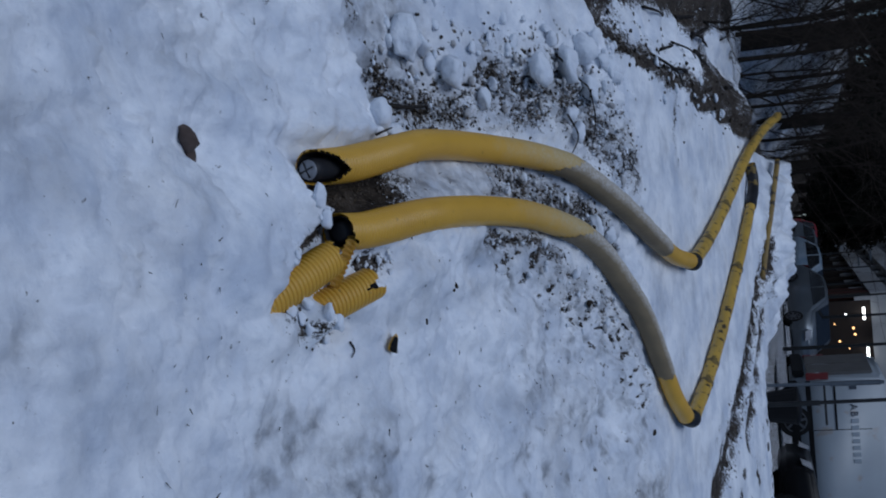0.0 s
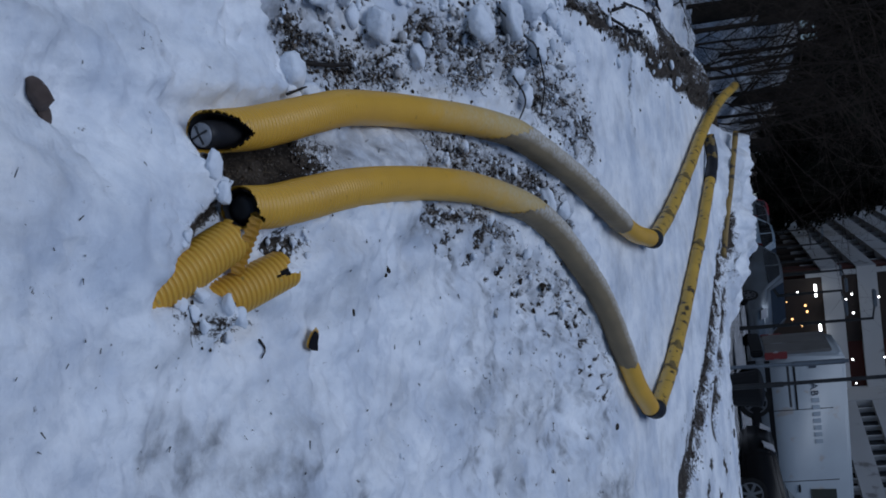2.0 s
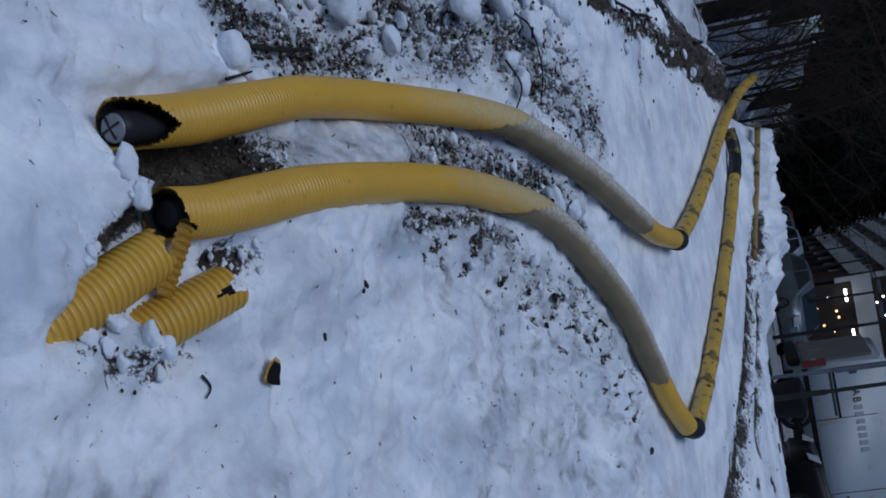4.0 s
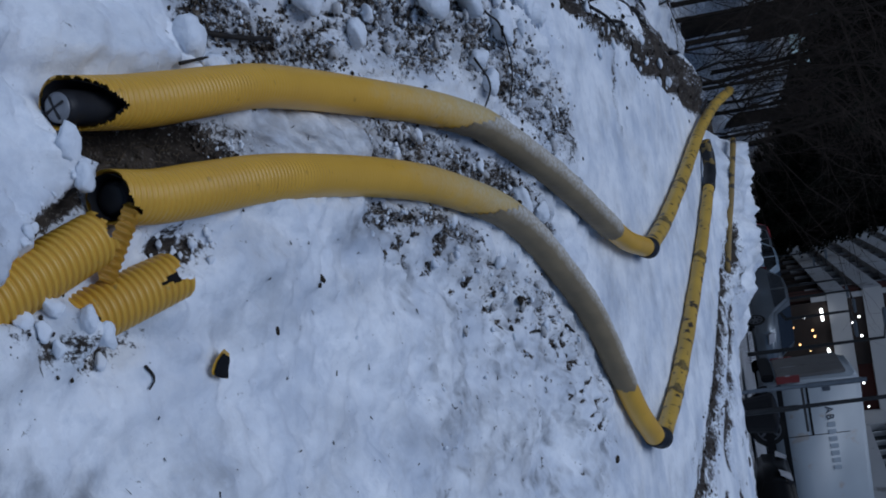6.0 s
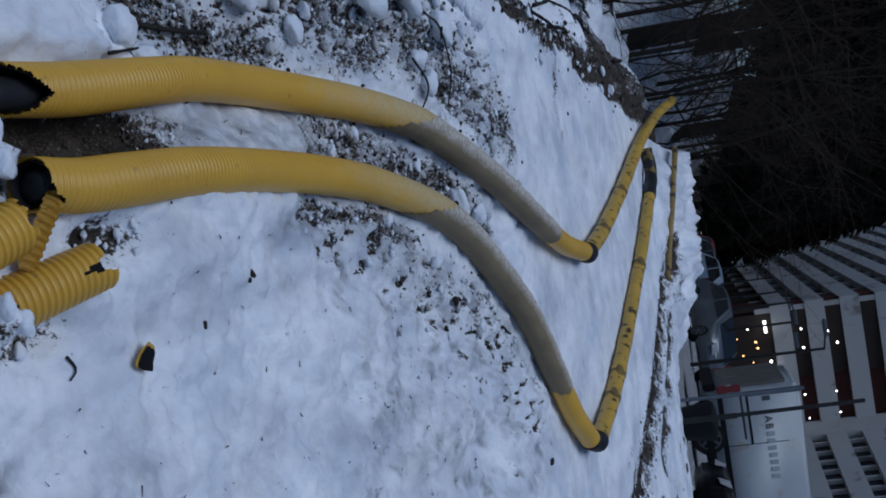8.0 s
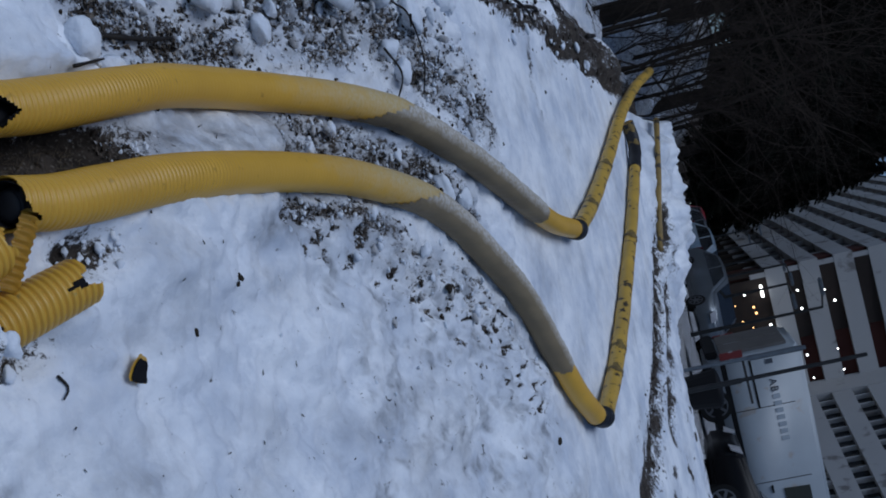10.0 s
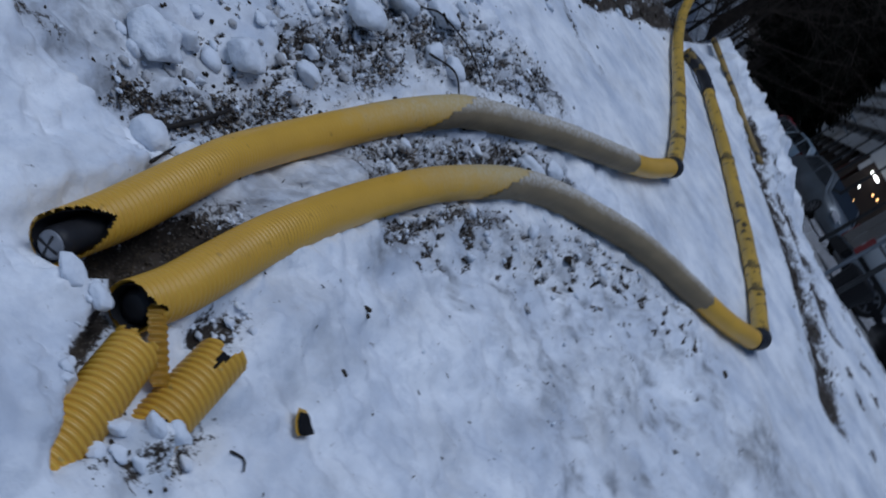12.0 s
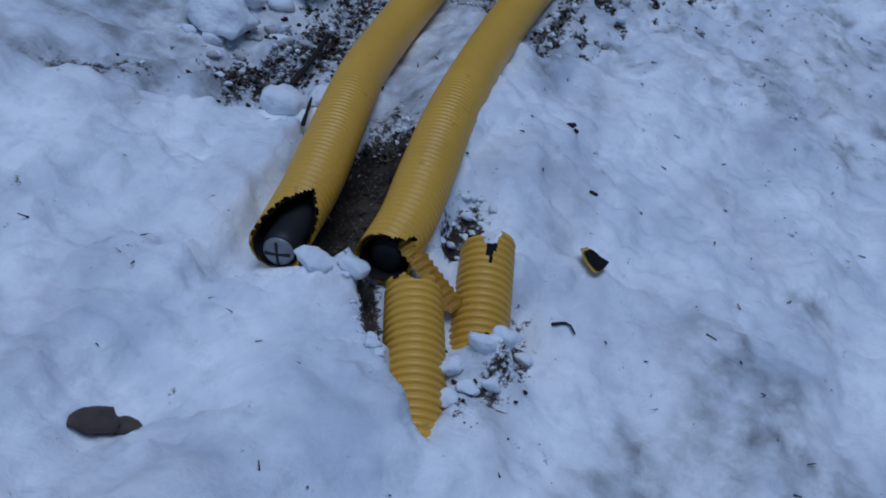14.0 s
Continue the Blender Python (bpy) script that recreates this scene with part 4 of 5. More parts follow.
TOP = BASE + PITCH_F * FLOORS + 1.6
for i in range(3):
    span = (Vector(CORNERS[i + 1]) - Vector(CORNERS[i])).length
    part("wall", face_box(i, 0, span, -6, -0.6, 1.2, TOP), RECESS if i != 1 else BRICK_RED, building, "dark recessed wall")
    for f in range(FLOORS + 1):
        z = BASE + f * PITCH_F
        part("band", face_box(i, 0.02, span - 0.02, -0.6, 0.0, z, z + 1.5), CONCRETE, building, "pale concrete band")
    bay = (2.6, 3.27, 1.5)[i]
    count = int(span / bay)
    for f in range(-1, FLOORS):
        z = BASE + f * PITCH_F + 1.5
        for k in range(count):
            if i == 1 and k == 1:
                continue
            u = (k + 0.5) * span / count
            w = span / count * (0.42, 0.44, 0.42)[i]
            win = part("window", face_box(i, u - w, u + w, -0.6, -0.52, z + 0.02, z + PITCH_F - 1.52), PANE, building, "dark window")
            if i == 2 or (i == 0 and k % 2 == 0):
                part("mullion", face_box(i, u + w + 0.02, u + w + 0.2, -0.6, -0.2, z, z + PITCH_F - 1.5), CONCRETE, win, "pale mullion")
    # lower storeys: slim uprights in front of dark recesses
    for k in range(int(span / 5) + 1):
        part("column", face_box(i, min(k * 5.0, span - 0.4), min(k * 5.0 + 0.35, span), -0.5, -0.1, 1.2, BASE), RECESS if i != 2 else CONCRETE, building)
    if i == 2:
        for f in range(3):
            part("band", face_box(i, 0.02, span, -0.6, 0.0, 1.4 + f * PITCH_F, 2.9 + f * PITCH_F), CONCRETE, building, "pale concrete band")
part("corner_pier", face_box(2, -0.3, 2.2, -0.7, 0.08, 1.2, TOP), CONCRETE, building, "pale concrete corner")
bm = bmesh.new()
roof = [on_face(0, 0, 0, TOP), on_face(1, 0, 0, TOP), on_face(2, 0, 0, TOP), on_face(2, 38.4, 0, TOP), Vector((70, 70, TOP)), Vector((60, 178, TOP))]
part("roof", slab_on(roof, (0, 0, 1), 0.4), RECESS, building, "dark flat roof")
for x, z, warm, wide in ((16.5, 11.3, 0, 0.16), (14.6, 11.2, 0, 0.2), (9.8, 11.1, 0, 0.22), (10.9, 11.6, 0, 0.22), (9.4, 11.6, 0, 0.2), (9.8, 13.6, 0, 0.2), (10.8, 14.2, 0, 0.22), (14.6, 13.6, 0, 0.16), (16.3, 13.7, 0, 0.16),
                         (8.9, 8.9, 2, 0.5), (12.1, 9.0, 2, 0.5), (10.0, 8.0, 1, 0.22), (10.5, 8.1, 1, 0.22), (11.0, 6.9, 1, 0.2), (8.9, 7.5, 0, 0.2), (11.6, 7.6, 1, 0.12), (9.6, 6.6, 1, 0.12)):
    t = thing("wall_lamp", "lit lamp on the apartment building front", "lamp", (x, 94.15 if wide < 0.3 else 94.4, z), "building lamps")
    bm = bmesh.new()
    if wide > 0.3:
        box(bm, (-wide, -0.1, -0.1), (wide, 0.1, 0.1), 0.04)
    else:
        bmesh.ops.create_icosphere(bm, subdivisions=2, radius=0.45 * wide)
    part("bulb", bm, LAMP_WARM if warm == 1 else LAMP_WHITE, t, "", True)
    part("bracket", boxed((-0.04, 0.05, -0.04), (0.04, 0.6, 0.04)), DARK_STEEL, t)


# ---- loose pieces on the snow ----
rnd = random.Random(11)


def ico(sub):
    bm = bmesh.new()
    bmesh.ops.create_icosphere(bm, subdivisions=sub, radius=1.0)
    bm.verts.ensure_lookup_table()
    v = np.array([x.co[:] for x in bm.verts])
    f = [[q.index for q in p.verts] for p in bm.faces]
    bm.free()
    return v, f


def lump(v, rng, size, flat, rough, cuts=15, deep=0.42):
    """A rounded, uneven clod: cut by a few planes, then roughened."""
    p = v.copy()
    for _ in range(cuts):
        n = rng.normal(size=3)
        n /= np.linalg.norm(n)
        d = p @ n
        p -= np.clip(d - rng.uniform(deep, deep + 0.38), 0, None)[:, None] * n
    k, ph = rng.normal(size=(3, 3)) * 2.2, rng.uniform(0, 6, 3)
    p = p * (1 + rough * np.sin(p @ k + ph).sum(1, keepdims=True) / 3 + rough * 0.22 * rng.normal(size=(len(p), 1)))
    a = rng.uniform(0, 6.28)
    s = np.array([[math.cos(a), -math.sin(a), 0], [math.sin(a), math.cos(a), 0], [0, 0, 1]])
    return (p * size * np.array([1, rng.uniform(0.65, 1.0), flat])) @ s.T


def heap(name, spots, sub, mat, label, flat=0.55, rough=0.26, sink=0.42, seed=3, smooth=True, single=""):
    """Many clods as one object, or each on its own; spots: (x, y, size)."""
    v, f = ico(sub)
    rng = np.random.RandomState(seed)
    xy = np.array([s[:2] for s in spots])
    zs = height(xy[:, 0], xy[:, 1])
    verts, faces = [], []
    for (x, y, size), z in zip(spots, zs):
        p = lump(v, rng, size, flat, rough) + np.array([x, y, z + size * flat * (1 - 2 * sink)])
        if single:
            me = bpy.data.meshes.new(name)
            me.from_pydata((p - np.array([x, y, z])).tolist(), [], f)
            me.shade_smooth()
            me.materials.append(mat)
            tagged(new(name, me), label, name.replace("_", " "), single).location = (x, y, z)
            continue
        o = len(verts)
        verts += p.tolist()
        faces += [[o + i for i in q] for q in f]
    if single:
        return None
    me = bpy.data.meshes.new(name)
    me.from_pydata(verts, [], faces)
    if smooth:
        me.shade_smooth()
    me.materials.append(mat)
    return tagged(new(name, me), label, name.replace("_", " "), kind="stuff")


def strewn(points, spread, n, lo, hi, power=2.0):
    out = []
    for _ in range(n):
        i = rnd.randrange(len(points) - 1)
        t = rnd.random()
        x = points[i][0] * (1 - t) + points[i + 1][0] * t + rnd.gauss(0, spread)
        y = points[i][1] * (1 - t) + points[i + 1][1] * t + rnd.gauss(0, spread)
        out.append((x, y, lo + (hi - lo) * rnd.random() ** power))
    return out


def clear_of_ducts(spots, gap=0.075):
    keep = []
    for x, y, s in spots:
        near = min(math.hypot(x - p[0], y - p[1]) for p in DUCT_POINTS)
        if near > gap + s * 0.8:
            keep.append((x, y, s))
    return keep


DUCT_POINTS = [p for q in (PIPE_A, PIPE_B, FAR_A, FAR_B) for p in smooth_path(q, 0.05)]
DUCT_POINTS += smooth_path([(-0.425, -0.43, 0), (-0.235, -0.82, 0)], 0.05) + smooth_path([(-0.292, -0.20, 0), (-0.18, -0.58, 0)], 0.05)

LEFT_LINE = [(-1.28, 0.55), (-1.25, 1.2), (-1.35, 1.8), (-1.3, 2.3), (-1.05, 2.8), (-0.88, 3.15)]
MID_LINE = [(-0.74, 1.3), (-0.68, 1.8), (-0.52, 2.3), (-0.32, 2.65)]
LOW_LINE = [(-0.36, 1.45), (-0.12, 1.95), (0.03, 2.45), (0.3, 2.75)]
snow_spots = strewn(LEFT_LINE, 0.17, 55, 0.015, 0.060) + strewn([(-1.62, 4.2), (-1.48, 5.6), (-1.42, 7.0)], 0.10, 40, 0.02, 0.07) + strewn(MID_LINE, 0.05, 34, 0.012, 0.05) + strewn(LOW_LINE, 0.10, 34, 0.012, 0.055)
snow_spots += strewn([(-1.5, 2.2), (-1.5, 3.2)], 0.12, 26, 0.03, 0.10) + strewn([(-1.5, 0.9), (-1.6, 1.8)], 0.2, 24, 0.03, 0.10)
snow_spots += strewn([(-0.60, -0.42), (-0.54, -0.52), (-0.40, -0.78)], 0.035, 22, 0.012, 0.035) + strewn([(-0.34, 0.05), (-0.37, -0.20)], 0.035, 22, 0.010, 0.035)
snow_spots += strewn([(-1.05, 0.18), (-0.93, 0.30)], 0.05, 10, 0.02, 0.05)
heap("snow_clod", clear_of_ducts(snow_spots), 2, SNOW, "rounded clod of old snow on trodden ground", single="snow clods")
dirty = strewn(LEFT_LINE, 0.17, 150, 0.012, 0.055) + strewn(MID_LINE, 0.06, 50, 0.012, 0.045) + strewn(LOW_LINE, 0.11, 24, 0.012, 0.045)
dirty += strewn([(-1.2, 0.45), (-1.08, 0.8), (-1.1, 1.2)], 0.09, 60, 0.01, 0.03)
heap("dirty_snow_clod", clear_of_ducts(dirty), 2, DIRTY_SNOW, "grey clod of soil-stained snow on trodden ground", seed=5, single="dirty snow clods")
crumbs = strewn(LEFT_LINE, 0.17, 520, 0.004, 0.020) + strewn(MID_LINE, 0.07, 200, 0.004, 0.022) + strewn(LOW_LINE, 0.14, 60, 0.004, 0.014)
crumbs += strewn([(-1.2, 0.45), (-1.08, 0.8), (-1.1, 1.2)], 0.10, 420, 0.004, 0.016)
crumbs += strewn([(0.1, 1.2), (0.45, 1.9), (0.75, 2.7)], 0.24, 24, 0.002, 0.005) + strewn([(-0.2, -0.6), (0.3, 0.4), (0.8, 1.2)], 0.4, 25, 0.002, 0.005)
crumbs += strewn([(-0.15, -0.3), (-0.16, -0.75)], 0.06, 110, 0.003, 0.012) + strewn([(-0.8, -1.6), (0.3, -1.4)], 0.5, 30, 0.002, 0.006)
crumbs += strewn([(-0.66, -0.35), (-0.62, 0.25)], 0.06, 90, 0.004, 0.014) + strewn([(1.8, 5.6), (1.26, 6.9), (0.54, 8.2)], 0.13, 300, 0.006, 0.022)
heap("soil_crumbs", crumbs, 1, SOIL, "dark crumbs of soil scattered over the snow", 0.6, 0.2, 0.25, 8, False)
shade_crumbs = [(-0.21, 0.61, 0.022), (-0.19, 0.60, 0.015), (-0.07, 0.33, 0.018), (1.02, 3.22, 0.03), (0.16, 2.2, 0.028), (-0.02, 2.04, 0.032), (0.04, 2.30, 0.045), (0.05, 2.36, 0.05)]
heap("soil_lumps", shade_crumbs, 2, SOIL, "single dark lumps of soil lying on snow", 0.55, 0.2, 0.2, 9)


def block(name, x, y, size, flat, mat, label, category, seed, sub=3, lift=0.0, rough=0.24, group=""):
    v, f = ico(sub)
    p = lump(v, np.random.RandomState(seed), size, flat, rough, 7, 0.60)
    me = bpy.data.meshes.new(name)
    me.from_pydata(p.tolist(), [], f)
    me.shade_smooth()
    me.materials.append(mat)
    ob = tagged(new(name, me), label, category, group)
    ob.location = (x, y, ground_z(x, y) + size * flat * 0.45 + lift)
    return ob


for i, (x, y, s, flat) in enumerate(((-1.42, 2.15, 0.13, 0.6), (-1.52, 2.45, 0.12, 0.7), (-1.36, 1.82, 0.10, 0.7), (-1.28, 2.45, 0.10, 0.6), (-1.12, 2.28, 0.085, 0.6), (-1.02, 2.33, 0.075, 0.6), (-1.32, 1.10, 0.10, 0.6),
                                     (-1.45, 0.75, 0.13, 0.6), (-1.18, 1.42, 0.09, 0.5), (-0.42, 2.42, 0.10, 0.5), (-0.36, 2.58, 0.07, 0.6), (-0.66, -0.535, 0.055, 0.45), (-0.575, -0.50, 0.045, 0.5), (-1.04, 0.26, 0.08, 0.7),
                                     (-0.245, -0.655, 0.038, 0.55), (-0.205, -0.625, 0.044, 0.55), (-0.15, -0.595, 0.040, 0.55), (-0.10, -0.53, 0.030, 0.6), (-0.085, -0.43, 0.026, 0.6), (-0.215, -0.74, 0.034, 0.5), (-0.19, -0.69, 0.030, 0.5), (-0.14, -0.66, 0.026, 0.6))):
    block("snow_block", x, y, s, flat, SNOW, "broken rounded block of old snow", "snow block", 40 + i, group="snow blocks")
for x, y, size, flat, turn, long, seed in ((-0.885, -1.12, 0.048, 0.9, 60, 1.2, 77), (-0.845, -1.07, 0.036, 0.6, 40, 1.7, 78)):
    stone = block("rock", x, y, size, flat, STONE, "small brown rock half sunk in snow", "rock", seed)
    stone.rotation_euler, stone.scale = (0, 0, radians(turn)), (long, 0.9, 1.0)
block("ice_slab", -0.96, 0.44, 0.075, 0.55, SNOW, "grey slab of ice beside the duct", "ice", 79)

# sticks
STICK = material("dark_wet_stick", (0.014, 0.012, 0.012), 0.6, second=(0.03, 0.025, 0.02), scale=30, bump=0.3, spec=0.2)


def stick(points, r, label, lift=0.02, category="stick"):
    pts = [(x, y, ground_z(x, y) + lift + dz) for x, y, dz in points]
    path = smooth_path(pts, 0.015)
    n = len(path) * 0.015
    return tagged(part("stick", sweep(path, lambda s, a: r * (1.1 - 0.5 * s / n) * (1 + 0.12 * math.sin(60 * s)), 8, caps=True), STICK, smooth=True), label, category)


stick([(-1.12, 0.50, 0.0), (-1.11, 0.70, 0.01), (-1.13, 0.92, 0.0)], 0.012, "thick dark stick lying on the soil")
stick([(-1.46, 2.02, 0.03), (-1.33, 2.22, 0.06), (-1.27, 2.32, 0.05), (-1.08, 2.45, 0.06), (-0.90, 2.50, 0.02)], 0.0055, "long thin bent dark twig on the snow")
stick([(-1.12, 2.16, 0.03), (-0.99, 2.22, 0.05), (-0.87, 2.26, 0.0)], 0.0055, "short thin dark twig on the snow")
stick([(-1.27, 2.32, 0.06), (-1.22, 2.38, 0.08)], 0.006, "short side twig on the snow")
stick([(-0.05, -0.28, 0.0), (-0.01, -0.25, 0.006), (0.02, -0.28, 0.0)], 0.004, "tiny dark twig on the snow", 0.004)
stick([(0.22, 2.75, 0.0), (0.30, 2.90, 0.01)], 0.008, "short dark twig in the snow", 0.006)
stick([(-0.94, 0.12, 0.02), (-0.98, 0.30, 0.03)], 0.006, "dark twig under the crust edge", 0.01)

heap("leaf_litter", strewn([(-1.75, 3.4), (-1.65, 5.0), (-1.55, 7.0), (-1.5, 8.6)], 0.16, 420, 0.008, 0.035), 1, SOIL, "dark leaf litter and crumbs on the wooded bank", 0.4, 0.25, 0.3, 15, False)
def mesh_from(name, verts, faces, mat):
    me = bpy.data.meshes.new(name)
    me.from_pydata(verts, [], faces)
    me.materials.append(mat)
    return me


def taper(verts, faces, a, b, r0, r1, sides=5):
    a, b = np.array(a), np.array(b)
    d = (b - a) / (np.linalg.norm(b - a) + 1e-9)
    u = np.cross(d, (0.3, 0.9, 0.31))
    u /= np.linalg.norm(u)
    w = np.cross(d, u)
    o = len(verts)
    for p, r in ((a, r0), (b, r1)):
        for k in range(sides):
            q = 2 * math.pi * k / sides
            verts.append((p + r * (math.cos(q) * u + math.sin(q) * w)).tolist())
    for k in range(sides):
        j = (k + 1) % sides
        faces.append([o + k, o + j, o + sides + j, o + sides + k])


# short bits of twig and straw strewn over the snow
v, f = [], []
for _ in range(170):
    k = rnd.random()
    x, y = (rnd.uniform(-1.7, 1.0), rnd.uniform(-1.7, 1.2)) if k < 0.8 else (rnd.gauss(0.35, 0.3), rnd.gauss(1.9, 0.6))
    if min(math.hypot(x - p[0], y - p[1]) for p in DUCT_POINTS) < 0.12:
        continue
    a, n, r = rnd.uniform(0, 6.28), rnd.uniform(0.008, 0.034), rnd.uniform(0.001, 0.0032)
    z = ground_z(x, y) + r
    taper(v, f, (x, y, z), (x + n * math.cos(a), y + n * math.sin(a), z + rnd.uniform(-0.002, 0.006)), r, r * 0.5, 4)
tagged(new("twig_bits", mesh_from("twig_bits", v, f, STICK)), "short dark bits of twig strewn over the snow", "twigs", kind="stuff")
# dead leaves, bark and ice crumbs lying on the trodden soil
LITTER = material("dead_leaf_litter", (0.055, 0.043, 0.034), 0.85, spec=0.15)
ln, ll = LITTER.node_tree.nodes, LITTER.node_tree.links
island, tint = ln.new("ShaderNodeNewGeometry"), ln.new("ShaderNodeValToRGB")
tint.color_ramp.elements[0].color, tint.color_ramp.elements[1].color = (0.020, 0.016, 0.013, 1), (0.36, 0.37, 0.39, 1)
mid = tint.color_ramp.elements.new(0.55)
mid.color = (0.095, 0.078, 0.063, 1)
tan = tint.color_ramp.elements.new(0.82)
tan.color = (0.22, 0.19, 0.155, 1)
ll.new(island.outputs["Random Per Island"], tint.inputs["Fac"])
ll.new(tint.outputs["Color"], ln["Principled BSDF"].inputs["Base Color"])
rng = np.random.RandomState(23)
lx, ly = rng.uniform(-1.75, 0.55, 90000), rng.uniform(0.30, 3.5, 90000)
kept = soil_amount(lx, ly) * (1 - 0.35 * step(-0.95, -0.80, lx)) > 0.30 + 0.55 * rng.rand(90000)
lx, ly = lx[kept][:11000], ly[kept][:11000]
n = len(lx)
lz = height(lx, ly)
turn, tilt, size = rng.uniform(0, 6.28, n), rng.normal(0, 0.35, n), 0.004 + 0.013 * rng.rand(n) ** 2
ax = np.stack([np.cos(turn), np.sin(turn), tilt], -1) * size[:, None]
ay = np.stack([-np.sin(turn), np.cos(turn), rng.normal(0, 0.35, n)], -1) * (size * rng.uniform(0.3, 0.8, n))[:, None]
c = np.stack([lx, ly, lz + 0.003 + 0.4 * size], -1)
curl = np.stack([0 * lx, 0 * lx, size * rng.uniform(-0.2, 0.5, n)], -1)
flakes = np.stack([c - ax, c - ay * 0.9 + curl, c + ax, c + ay + curl], 1).reshape(-1, 3)
tagged(new("leaf_flakes", mesh_from("leaf_flakes", flakes.tolist(), (np.arange(n)[:, None] * 4 + np.array([[0, 1, 2, 3]])).tolist(), LITTER)), "dead leaves and bark flakes on trodden soil", "leaf litter", kind="stuff")
ix, iy = rng.uniform(-1.75, 0.6, 16000), rng.uniform(0.3, 3.2, 16000)
near_soil = soil_amount(ix, iy)
kept = (near_soil > 0.22 + 0.3 * rng.rand(16000))
spots = clear_of_ducts([(float(a), float(b), float(0.004 + 0.018 * q ** 3)) for a, b, q in zip(ix[kept], iy[kept], rng.rand(kept.sum()))][:1800], 0.07)
heap("snow_crumbs", spots, 1, SNOW, "small broken crumbs of snow among the soil", 0.7, 0.2, 0.3, 29, False)
# dry grass in the pit between the ducts
bm = bmesh.new()
GRASS = material("dry_brown_grass", (0.09, 0.065, 0.035), 0.8, second=(0.05, 0.035, 0.02), scale=15)
for _ in range(260):
    x, y = rnd.gauss(-0.665, 0.045), rnd.uniform(-0.33, 0.28)
    z, a, n = ground_z(x, y), rnd.uniform(0, 6.28), rnd.uniform(0.03, 0.09)
    d, w = Vector((math.cos(a), math.sin(a), rnd.uniform(0.05, 0.45))) * n, Vector((-math.sin(a), math.cos(a), 0)) * 0.0016
    p = Vector((x, y, z))
    bm.faces.new([bm.verts.new(q) for q in (p - w, p + w, p + d)])
tagged(part("dry_grass", bm, GRASS), "flattened dry brown grass in the snow pit", "grass", kind="stuff")

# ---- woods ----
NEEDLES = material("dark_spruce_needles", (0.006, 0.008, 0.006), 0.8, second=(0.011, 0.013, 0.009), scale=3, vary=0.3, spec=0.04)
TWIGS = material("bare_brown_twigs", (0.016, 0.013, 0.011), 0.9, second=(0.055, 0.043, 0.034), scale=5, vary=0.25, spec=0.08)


def spruce(seed, tall, spread):
    """Trunk and drooping boughs, each bough a spray of needle clumps."""
    rng = np.random.RandomState(seed)
    t = thing("spruce_tree", "tall dark spruce with drooping branches at dusk", "tree", group="woodland trees")
    v, f = [], []
    taper(v, f, (0, 0, -0.4), (0, 0, tall), 0.20, 0.02, 9)
    ob = new("trunk", mesh_from("trunk", v, f, BARK))
    ob.parent = t
    v, f = [], []
    for k in range(520):
        h = rng.uniform(0.2, 1.0) ** 0.9
        z, reach = tall * h, spread * (1.02 - h) ** 0.8 * rng.uniform(0.55, 1.1) + 0.15
        a = rng.uniform(0, 2 * math.pi)
        out = np.array([math.cos(a), math.sin(a), 0])
        side = np.array([-out[1], out[0], 0])
        droop = rng.uniform(0.18, 0.42)
        for m in range(9):
            s = (m + rng.uniform(0.2, 1)) / 9
            p = out * reach * s + np.array([0, 0, z - droop * reach * s * s * 1.5 + 0.1 * reach * s])
            for sgn in (-1, 1):
                n = (0.35 * reach * (1.1 - s) + 0.16) * rng.uniform(0.6, 1.2)
                tip = p + sgn * side * n * 0.8 + out * n * 0.5 + np.array([0, 0, -n * rng.uniform(0.15, 0.6)])
                w = np.array([0, 0, 0.05 + 0.05 * rng.rand()]) + out * 0.05
                o = len(v)
                v += [(p - w).tolist(), (p + w).tolist(), (tip + w * 0.3).tolist(), (tip - w * 0.5).tolist()]
                f.append([o, o + 1, o + 2, o + 3])
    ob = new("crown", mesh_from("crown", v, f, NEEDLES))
    ob.parent = t
    return t


def bare_tree(seed, tall, label="bare thin deciduous tree at the edge of the woods", girth=0.006):
    rng = np.random.RandomState(seed)
    t = thing("bare_tree", label, "tree", group="woodland trees")
    trunk, tf, crown, cf = [], [], [], []

    def grow(p, d, n, r, depth):
        for _ in range(4):
            q = p + d * n / 4
            taper(trunk if depth == 0 else crown, tf if depth == 0 else cf, p, q, r, r * 0.86, 6 if depth == 0 else 4)
            d = d + rng.normal(size=3) * 0.10 + np.array([0, 0, 0.03])
            d /= np.linalg.norm(d)
            p, r = q, r * 0.86
            if depth < 3:
                for _ in range(2 if depth else 3):
                    e = d * 0.75 + rng.normal(size=3) * 0.55
                    e /= np.linalg.norm(e)
                    grow(p, e, n * rng.uniform(0.42, 0.62), r * 0.55, depth + 1)

    grow(np.array([0.0, 0.0, -0.3]), np.array([0.0, 0.0, 1.0]), tall * 0.75, girth * tall, 0)
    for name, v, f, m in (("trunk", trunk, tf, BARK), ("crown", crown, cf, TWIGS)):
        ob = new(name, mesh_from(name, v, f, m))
        ob.parent = t
    return t


def planted(t, x, y, turn=0.0, size=1.0):
    t.matrix_basis = pose(x, y, ground_z(x, y), 0, 0, turn) @ Matrix.Scale(size, 4)
    return t


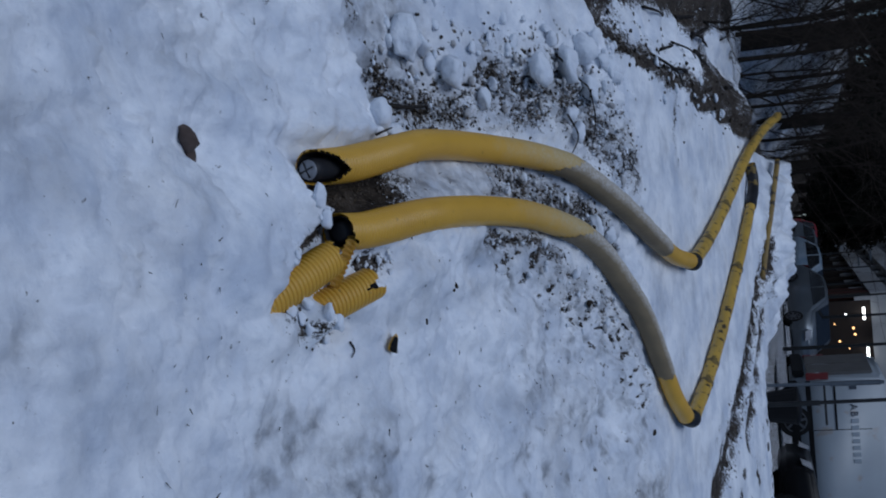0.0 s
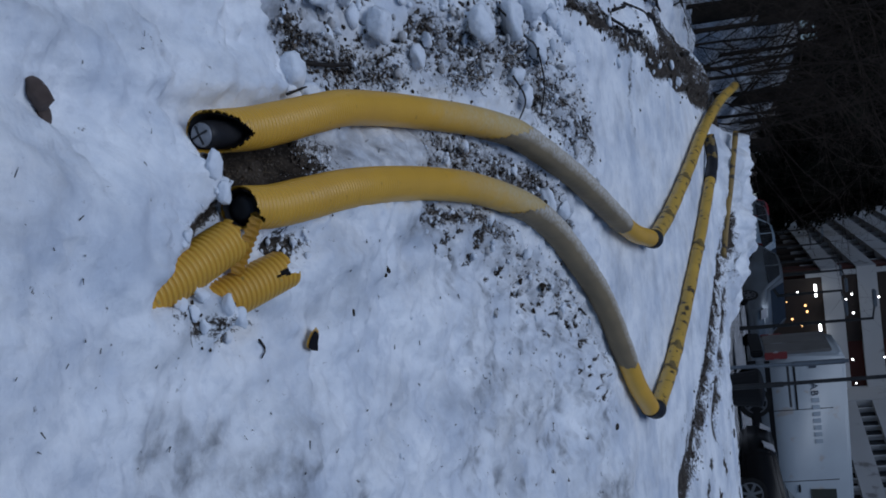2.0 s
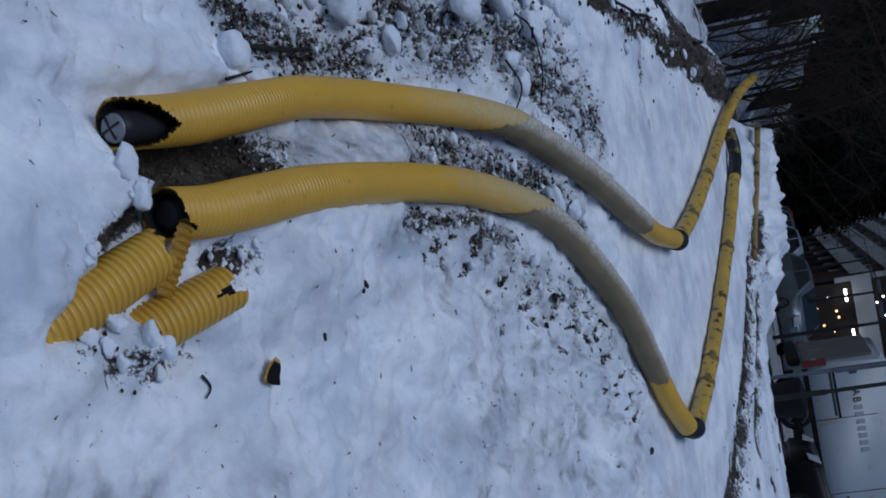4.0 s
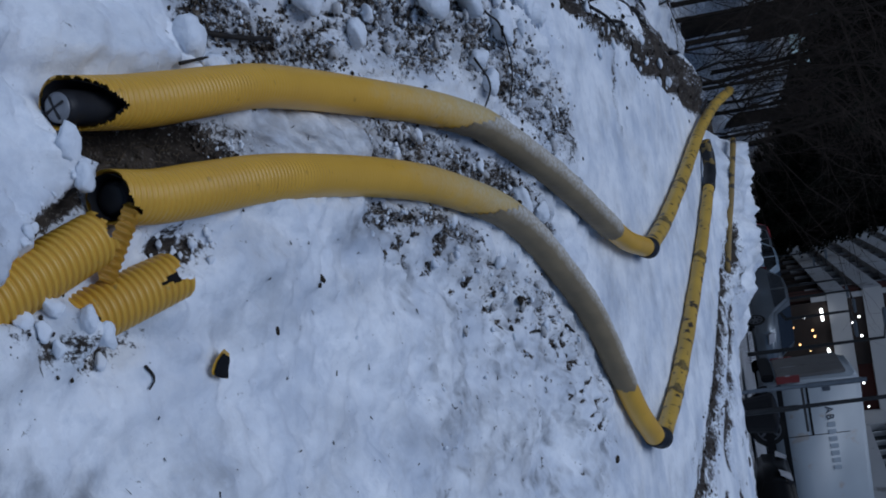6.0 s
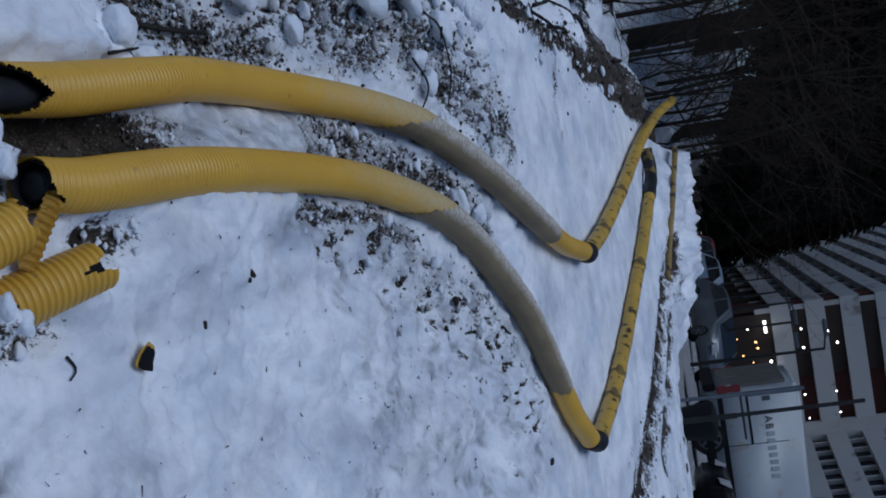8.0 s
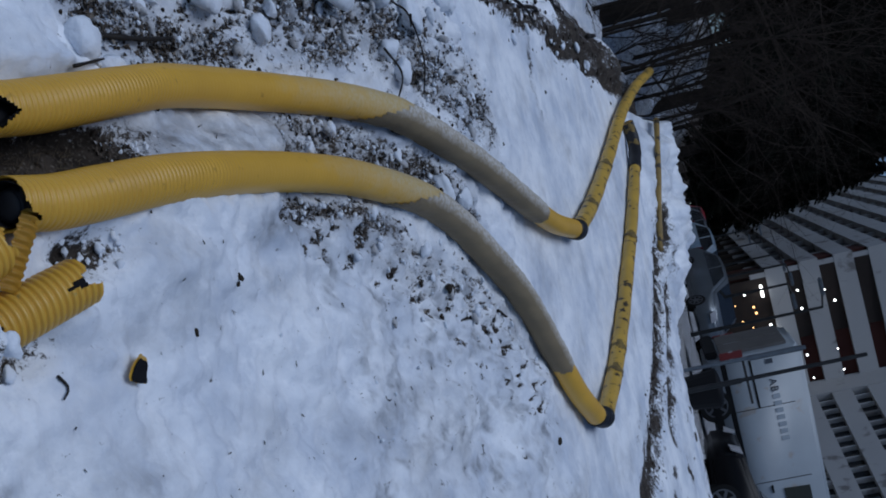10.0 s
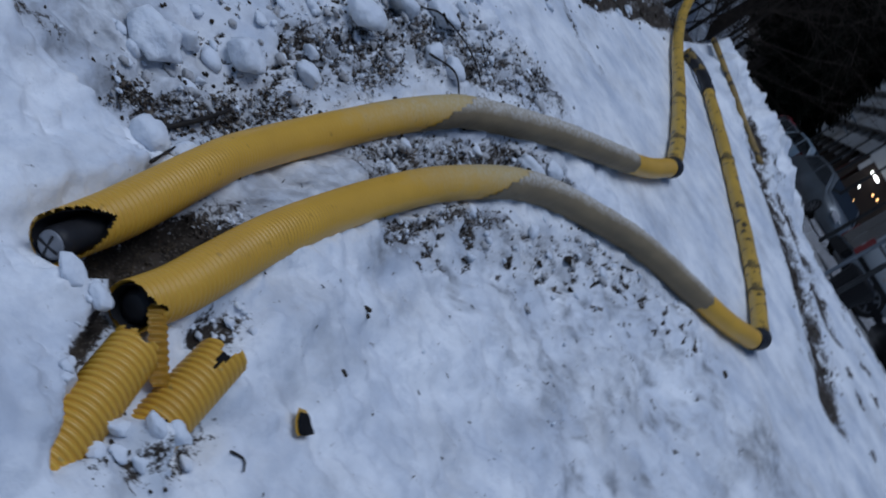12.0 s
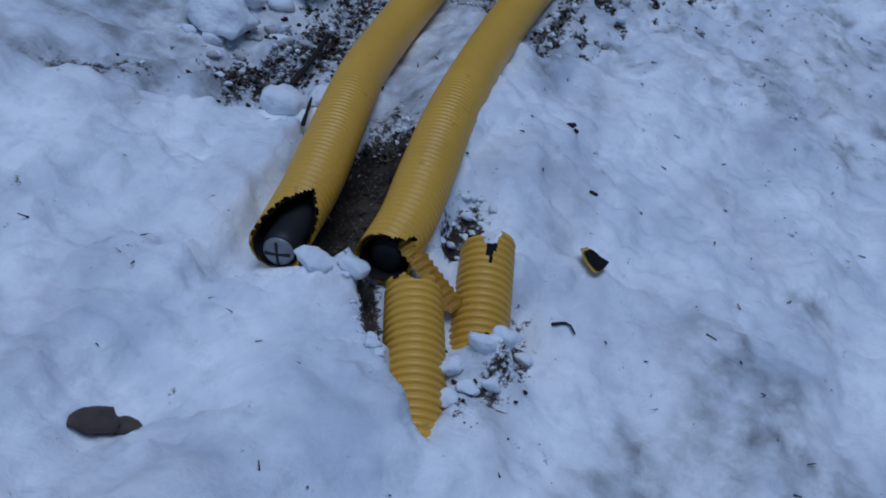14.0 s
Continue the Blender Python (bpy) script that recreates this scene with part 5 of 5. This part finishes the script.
kinds = [spruce(21, 13, 2.6), spruce(22, 16, 3.1)]
planted(kinds[0], -3.6, 18.5)
planted(kinds[1], -4.2, 25.0)
for x, y, k, turn, size in ((-6.6, 21, 1, 40, 0.9), (-2.9, 33, 0, 80, 1.1), (-9.5, 26, 0, 130, 1.1), (-7.5, 33, 1, 200, 1.1), (-13, 32, 0, 20, 1.2), (-5.2, 44, 1, 77, 1.2), (-12, 42, 1, 300, 1.2), (-18, 40, 0, 160, 1.3),
                            (-2.4, 62, 1, 15, 1.3), (-9, 58, 0, 250, 1.4), (-17, 60, 1, 99, 1.4), (-26, 55, 0, 45, 1.4), (-5.5, 80, 0, 10, 1.5), (-14, 85, 1, 66, 1.5), (-3.5, 110, 1, 190, 1.5), (-24, 88, 0, 150, 1.5), (-10, 112, 0, 222, 1.6),
                            (-21, 24, 1, 120, 1.0), (-16, 17, 0, 10, 1.0), (-11, 14, 1, 240, 0.9), (-9, 16.0, 0, 310, 0.8),
                            (-1.5, 92, 0, 33, 1.5), (-0.5, 130, 1, 80, 1.7), (-4, 150, 0, 10, 1.9), (-10, 160, 1, 20, 2.0), (-18, 150, 0, 70, 2.0), (0, 200, 1, 10, 2.0), (6, 205, 0, 140, 2.0), (-7, 205, 1, 200, 2.1), (-16, 210, 0, 20, 2.1), (-28, 180, 1, 60, 2.1), (-40, 160, 0, 90, 2.0), (-36, 100, 1, 40, 1.7), (-32, 70, 0, 140, 1.5), (-1.0, 70, 0, 5, 0.6), (0.4, 84, 1, 50, 0.6), (-2.6, 76, 1, 95, 0.6), (1.0, 100, 0, 70, 0.8), (1.6, 104, 1, 25, 1.2), (2.0, 122, 0, 110, 1.5), (-3.0, 50, 0, 20, 0.6), (-1.6, 44, 1, 20, 0.5)):
    planted(copy_thing(kinds[k], Matrix()), x, y, turn, size)
bare = [bare_tree(31, 7.0), bare_tree(32, 5.0), bare_tree(33, 2.2, "bare brown shrub on the wooded bank", 0.010)]
planted(bare[0], -3.0, 12.5)
planted(bare[1], -1.9, 13.0)
planted(bare[2], -2.4, 8.3)
for x, y, k, turn, size in ((-1.2, 15.5, 1, 70, 1.0), (-2.2, 21.0, 0, 33, 1.0), (-2.9, 9.2, 2, 100, 1.1), (-2.1, 10.4, 2, 200, 0.9), (-1.75, 9.6, 2, 300, 0.7), (-3.4, 10.6, 1, 250, 0.8), (-1.6, 12.0, 2, 30, 1.2), (-2.2, 29.0, 0, 260, 1.1),
                            (-1.2, 11.3, 2, 120, 0.6), (-2.3, 6.9, 2, 77, 0.55), (-2.9, 15.5, 0, 12, 1.1), (-3.6, 17.5, 0, 52, 1.2), (-2.4, 17.0, 1, 91, 1.3), (-4.6, 20.0, 0, 252, 1.2), (-5.5, 18.0, 1, 152, 1.4), (-3.2, 22.5, 0, 352, 1.3), (-6.5, 24.0, 0, 22, 1.3), (-4.2, 11.5, 2, 10, 1.2)):
    planted(copy_thing(bare[k], Matrix()), x, y, turn, size)

# fallen branches on the wooded bank
for i in range(16):
    x, y, a, n = rnd.uniform(-2.3, -1.62), rnd.uniform(3.6, 8.5), rnd.uniform(0.9, 2.4), rnd.uniform(0.25, 0.8)
    stick([(x, y, 0.0), (x + n * 0.5 * math.cos(a) * 0.5, y + n * 0.5, 0.04), (x + n * math.cos(a) * 0.5, y + n, 0.0)], rnd.uniform(0.008, 0.022), "fallen dark branch on the wooded bank", 0.015)
